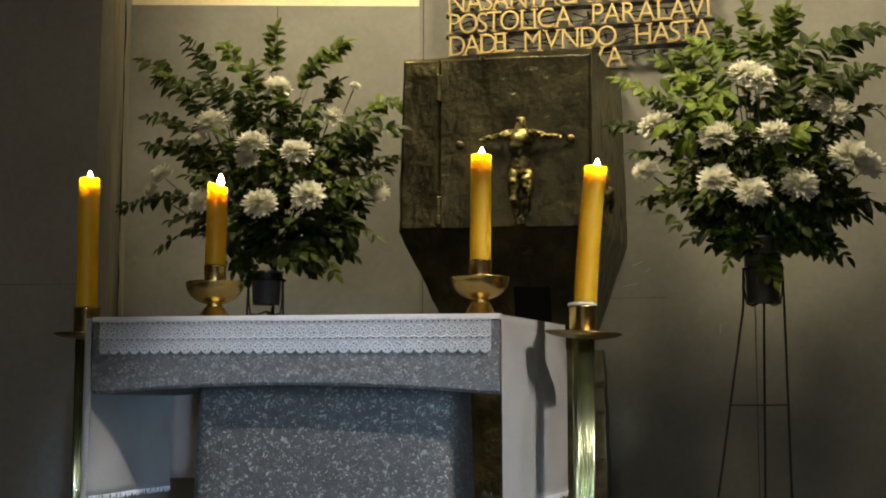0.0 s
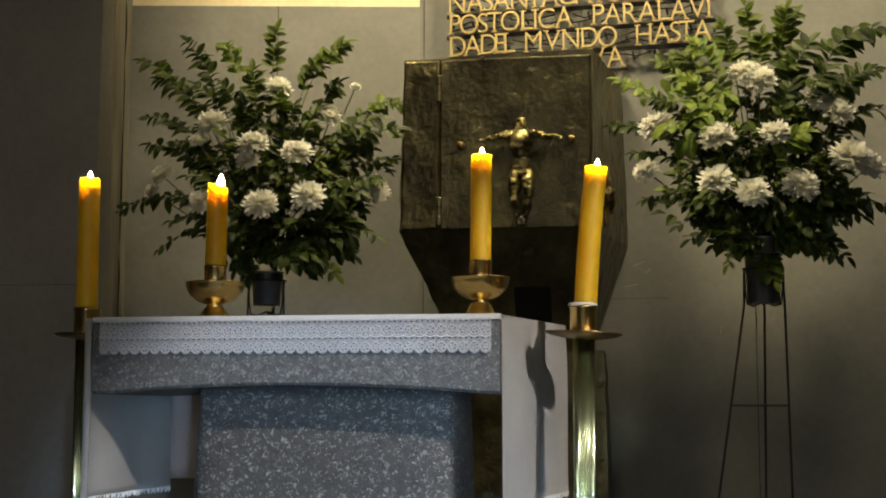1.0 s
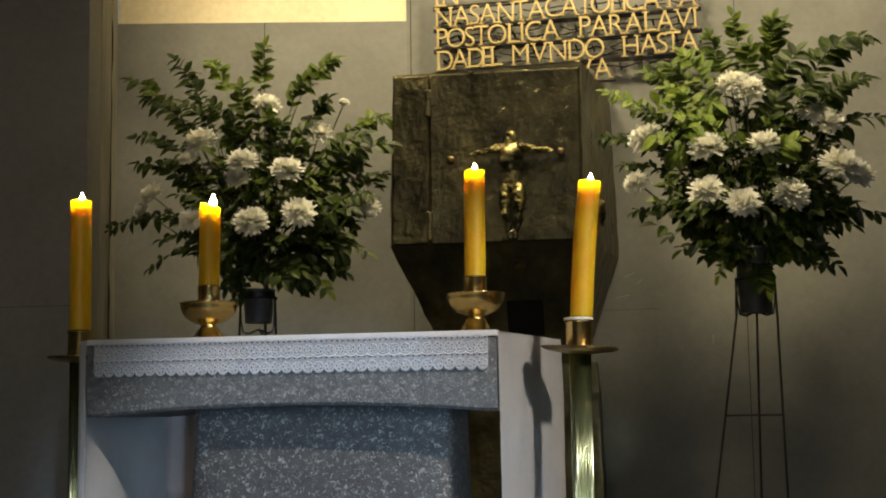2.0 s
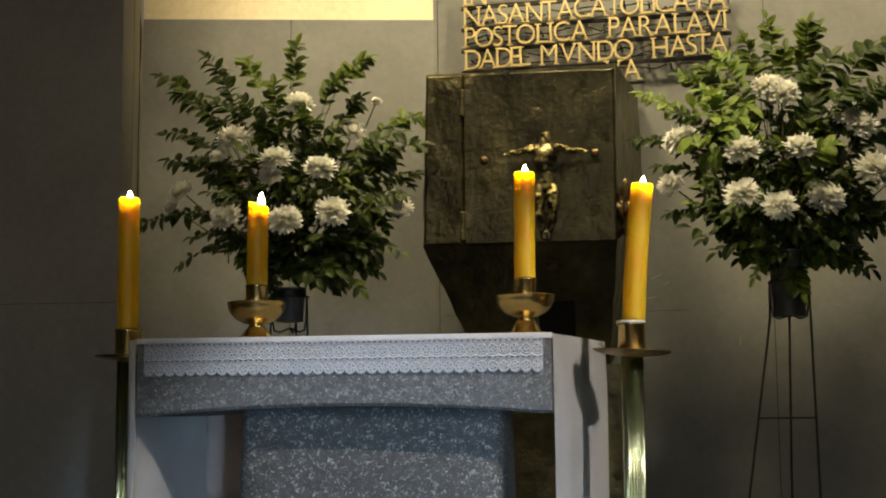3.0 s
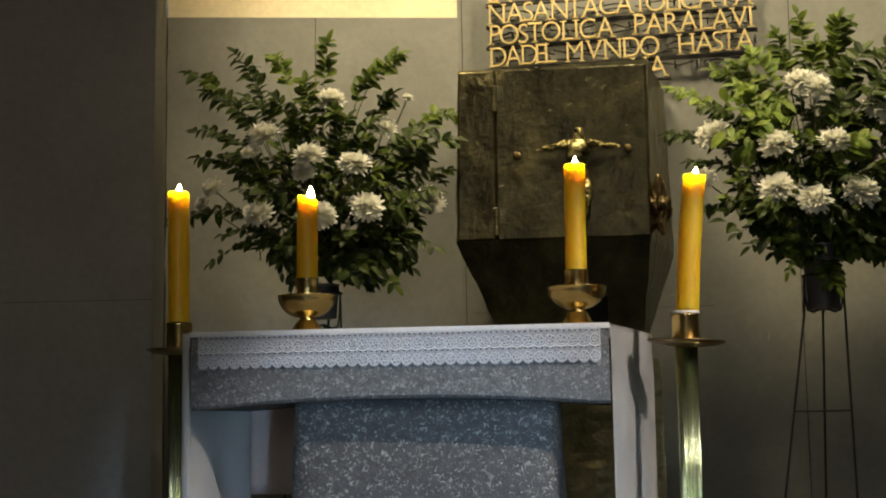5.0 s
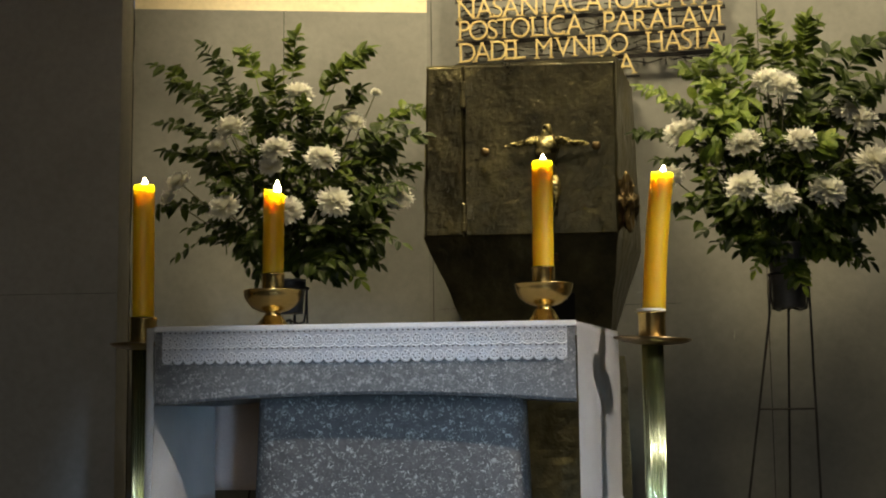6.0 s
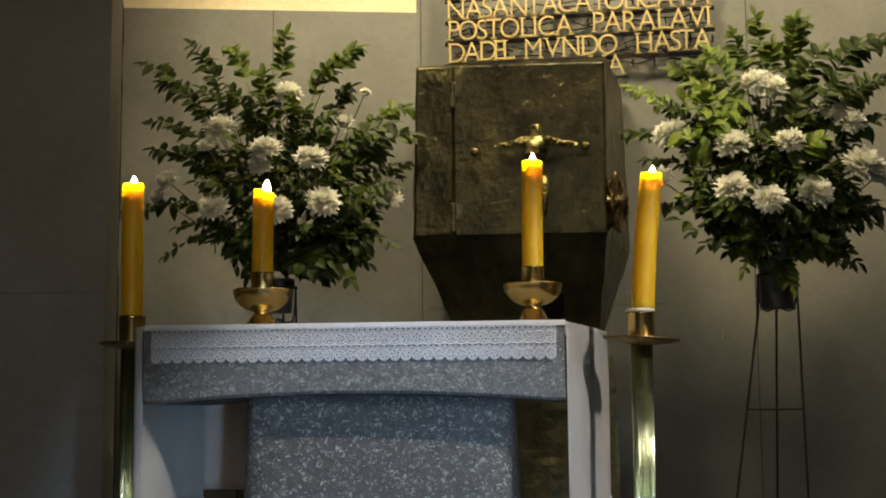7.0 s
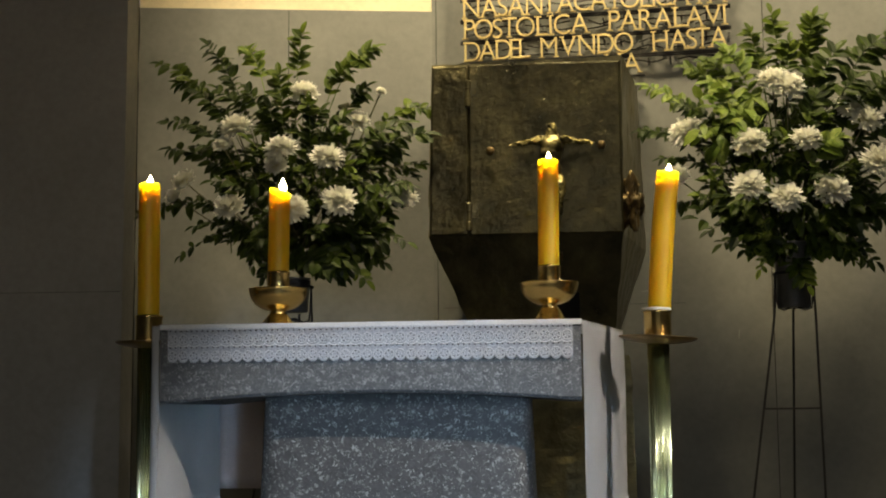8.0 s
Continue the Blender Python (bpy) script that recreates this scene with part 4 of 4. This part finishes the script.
HIGH_BLOOMS = (
    ((-0.055, -0.030, 0.689), (-0.10, -1, 1.35), 1.00),
    ((-0.001, -0.050, 0.659), (0.20, -1, 1.20), 1.05),
    ((-0.373, -0.010, 0.503), (-0.75, -1, 1.25), 1.16),
    ((-0.415, 0.010, 0.341), (-0.80, -1, 0.90), 0.84),
    ((-0.158, -0.130, 0.431), (-0.20, -1, 1.40), 1.16),
    ((0.046, -0.130, 0.437), (0.10, -1, 1.45), 1.05),
    ((-0.168, -0.150, 0.268), (-0.30, -1, 0.80), 1.10),
    ((-0.041, -0.170, 0.220), (0.00, -1, 0.70), 1.05),
    ((0.124, -0.150, 0.247), (0.25, -1, 0.75), 1.16),
    ((0.220, -0.050, 0.568), (0.35, -1, 1.30), 1.05),
    ((0.274, -0.070, 0.522), (0.50, -1, 1.00), 1.00),
    ((0.308, -0.110, 0.351), (0.50, -1, 0.90), 1.26),
    ((0.370, -0.070, 0.323), (0.70, -1, 0.90), 1.05),
)
HIGH_SPRAYS = (
    ((-0.042, 0.020, 0.967), LEAF_MID, 0.069, 8, 0.02),
    ((0.111, -0.010, 0.937), LEAF_MID, 0.069, 7, 0.08),
    ((0.145, 0.020, 0.925), LEAF_MID, 0.069, 8, 0.04),
    ((0.180, -0.040, 0.792), LEAF_DARK, 0.103, 5, 0.02),
    ((0.440, -0.010, 0.842), LEAF_DARK, 0.090, 8, 0.12),
    ((0.418, -0.060, 0.681), LEAF_DARK, 0.083, 7, 0.08),
    ((0.467, -0.010, 0.545), LEAF_DARK, 0.083, 7, 0.06),
    ((0.446, -0.040, 0.181), LEAF_DARK, 0.090, 5, 0.05),
    ((0.294, -0.030, 0.002), LEAF_DARK, 0.076, 6, 0.05),
    ((0.195, -0.090, 0.048), LEAF_MID, 0.069, 7, 0.03),
    ((0.030, -0.130, -0.091), LEAF_MID, 0.069, 6, 0.00),
    ((-0.130, -0.090, -0.025), LEAF_LIGHT, 0.062, 6, 0.04),
    ((-0.149, -0.060, 0.052), LEAF_MID, 0.076, 7, 0.04),
    ((-0.301, -0.010, 0.132), LEAF_DARK, 0.069, 7, 0.04),
    ((-0.425, 0.020, 0.232), LEAF_DARK, 0.062, 7, 0.05),
    ((-0.261, -0.060, 0.073), LEAF_DARK, 0.076, 6, 0.03),
    ((-0.467, 0.040, 0.417), LEAF_DARK, 0.055, 7, 0.04),
    ((-0.529, 0.030, 0.703), LEAF_LIGHT, 0.055, 9, 0.03),
    ((-0.404, -0.010, 0.619), LEAF_DARK, 0.062, 7, 0.04),
    ((-0.301, -0.040, 0.771), LEAF_MID, 0.069, 8, 0.08),
    ((-0.230, -0.070, 0.805), LEAF_LIGHT, 0.083, 8, 0.05),
    ((-0.292, -0.090, 0.674), LEAF_LIGHT, 0.083, 7, 0.06),
    ((-0.262, -0.110, 0.576), LEAF_LIGHT, 0.076, 6, 0.06),
    ((-0.181, -0.110, 0.545), LEAF_LIGHT, 0.076, 6, 0.03),
    ((-0.373, -0.010, 0.757), LEAF_MID, 0.069, 8, 0.06),
    ((-0.126, -0.010, 0.884), LEAF_MID, 0.069, 8, 0.05),
    ((0.146, -0.170, 0.439), LEAF_LIGHT, 0.083, 5, 0.04),
    ((0.256, -0.090, 0.132), LEAF_DARK, 0.083, 6, 0.04),
    ((-0.210, -0.060, 0.409), LEAF_DARK, 0.076, 6, 0.03),
    ((0.117, -0.060, 0.639), LEAF_DARK, 0.076, 7, 0.03),
    ((0.344, -0.040, 0.665), LEAF_DARK, 0.083, 6, 0.05),
    ((0.018, -0.010, 0.842), LEAF_MID, 0.069, 7, 0.02),
    ((-0.551, 0.050, 0.526), LEAF_DARK, 0.055, 8, 0.07),
    ((-0.072, -0.150, 0.041), LEAF_DARK, 0.069, 6, 0.00),
    ((0.122, -0.110, 0.025), LEAF_MID, 0.069, 6, 0.00),
)


def arrangement(x, y, z, label, blooms, sprays, masses, seed):
    t = thing("flower_arrangement", x, y, z, label, "flowers", "flower arrangements")
    for p, face, size in blooms:
        bloom(t, p, face, size)
    for tip, mat, size, count, sag in sprays:
        start = Vector(tip) * random.uniform(0.1, 0.3)
        start.z = max(start.z, 0.03)
        spray(t, start, tip, mat, size, count, sag)
        for _ in range(1 if len(t.children) % 3 else 0):
            side = Vector(tip) * random.uniform(0.6, 0.85) + Vector((random.uniform(-0.11, 0.11), random.uniform(-0.08, 0.06), random.uniform(-0.09, 0.07)))
            spray(t, Vector(tip) * 0.4, side, mat, size * random.uniform(0.7, 0.95), max(4, count - 3), sag * 0.5)
    # core foliage mostly in the darkest green, which carries some inner shade
    for k, (c, radii, count, mat, size) in enumerate(masses):
        leafy_mass(t, c, radii, count, mat, size, seed + k)
    return t


t = arrangement(-1.075, 1.43, 1.28, "white chrysanthemums among dark green leafy sprays in a tin vase", LOW_BLOOMS, LOW_SPRAYS,
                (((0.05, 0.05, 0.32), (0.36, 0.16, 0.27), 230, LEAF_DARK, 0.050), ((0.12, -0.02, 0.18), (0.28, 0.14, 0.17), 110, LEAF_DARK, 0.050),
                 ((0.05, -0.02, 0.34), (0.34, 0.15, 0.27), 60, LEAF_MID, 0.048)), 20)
vase(t, -0.13, 0.0, 0.05, 0.060, STEEL, "small grey tin vase with a dark band")
part("band", lathe([(0.0575, -0.032), (0.0605, -0.03), (0.062, -0.012), (0.0595, -0.01)], 36), IRON, t)
flower_stand(-1.075, 1.43, 1.245, ((-0.20, -0.03), (0.132, -0.12), (0.05, 0.16)), "thin black wrought iron flower stand on three legs")
t = arrangement(0.792, 1.46, 1.30, "white chrysanthemums with green leafy branches in a tall tin vase", HIGH_BLOOMS, HIGH_SPRAYS,
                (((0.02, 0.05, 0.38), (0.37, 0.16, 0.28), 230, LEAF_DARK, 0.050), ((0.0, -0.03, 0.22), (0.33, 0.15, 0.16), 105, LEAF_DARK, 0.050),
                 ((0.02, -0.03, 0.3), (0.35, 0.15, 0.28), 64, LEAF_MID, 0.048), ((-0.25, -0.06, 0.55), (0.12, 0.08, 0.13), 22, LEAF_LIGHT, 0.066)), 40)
vase(t, -0.16, 0.08, 0.056, 0.070, STEEL, "tall grey tin vase")
flower_stand(0.792, 1.46, 1.266, ((-0.245, -0.05), (0.085, -0.03), (0.0, 0.26)), "thin black wrought iron flower stand on three legs")
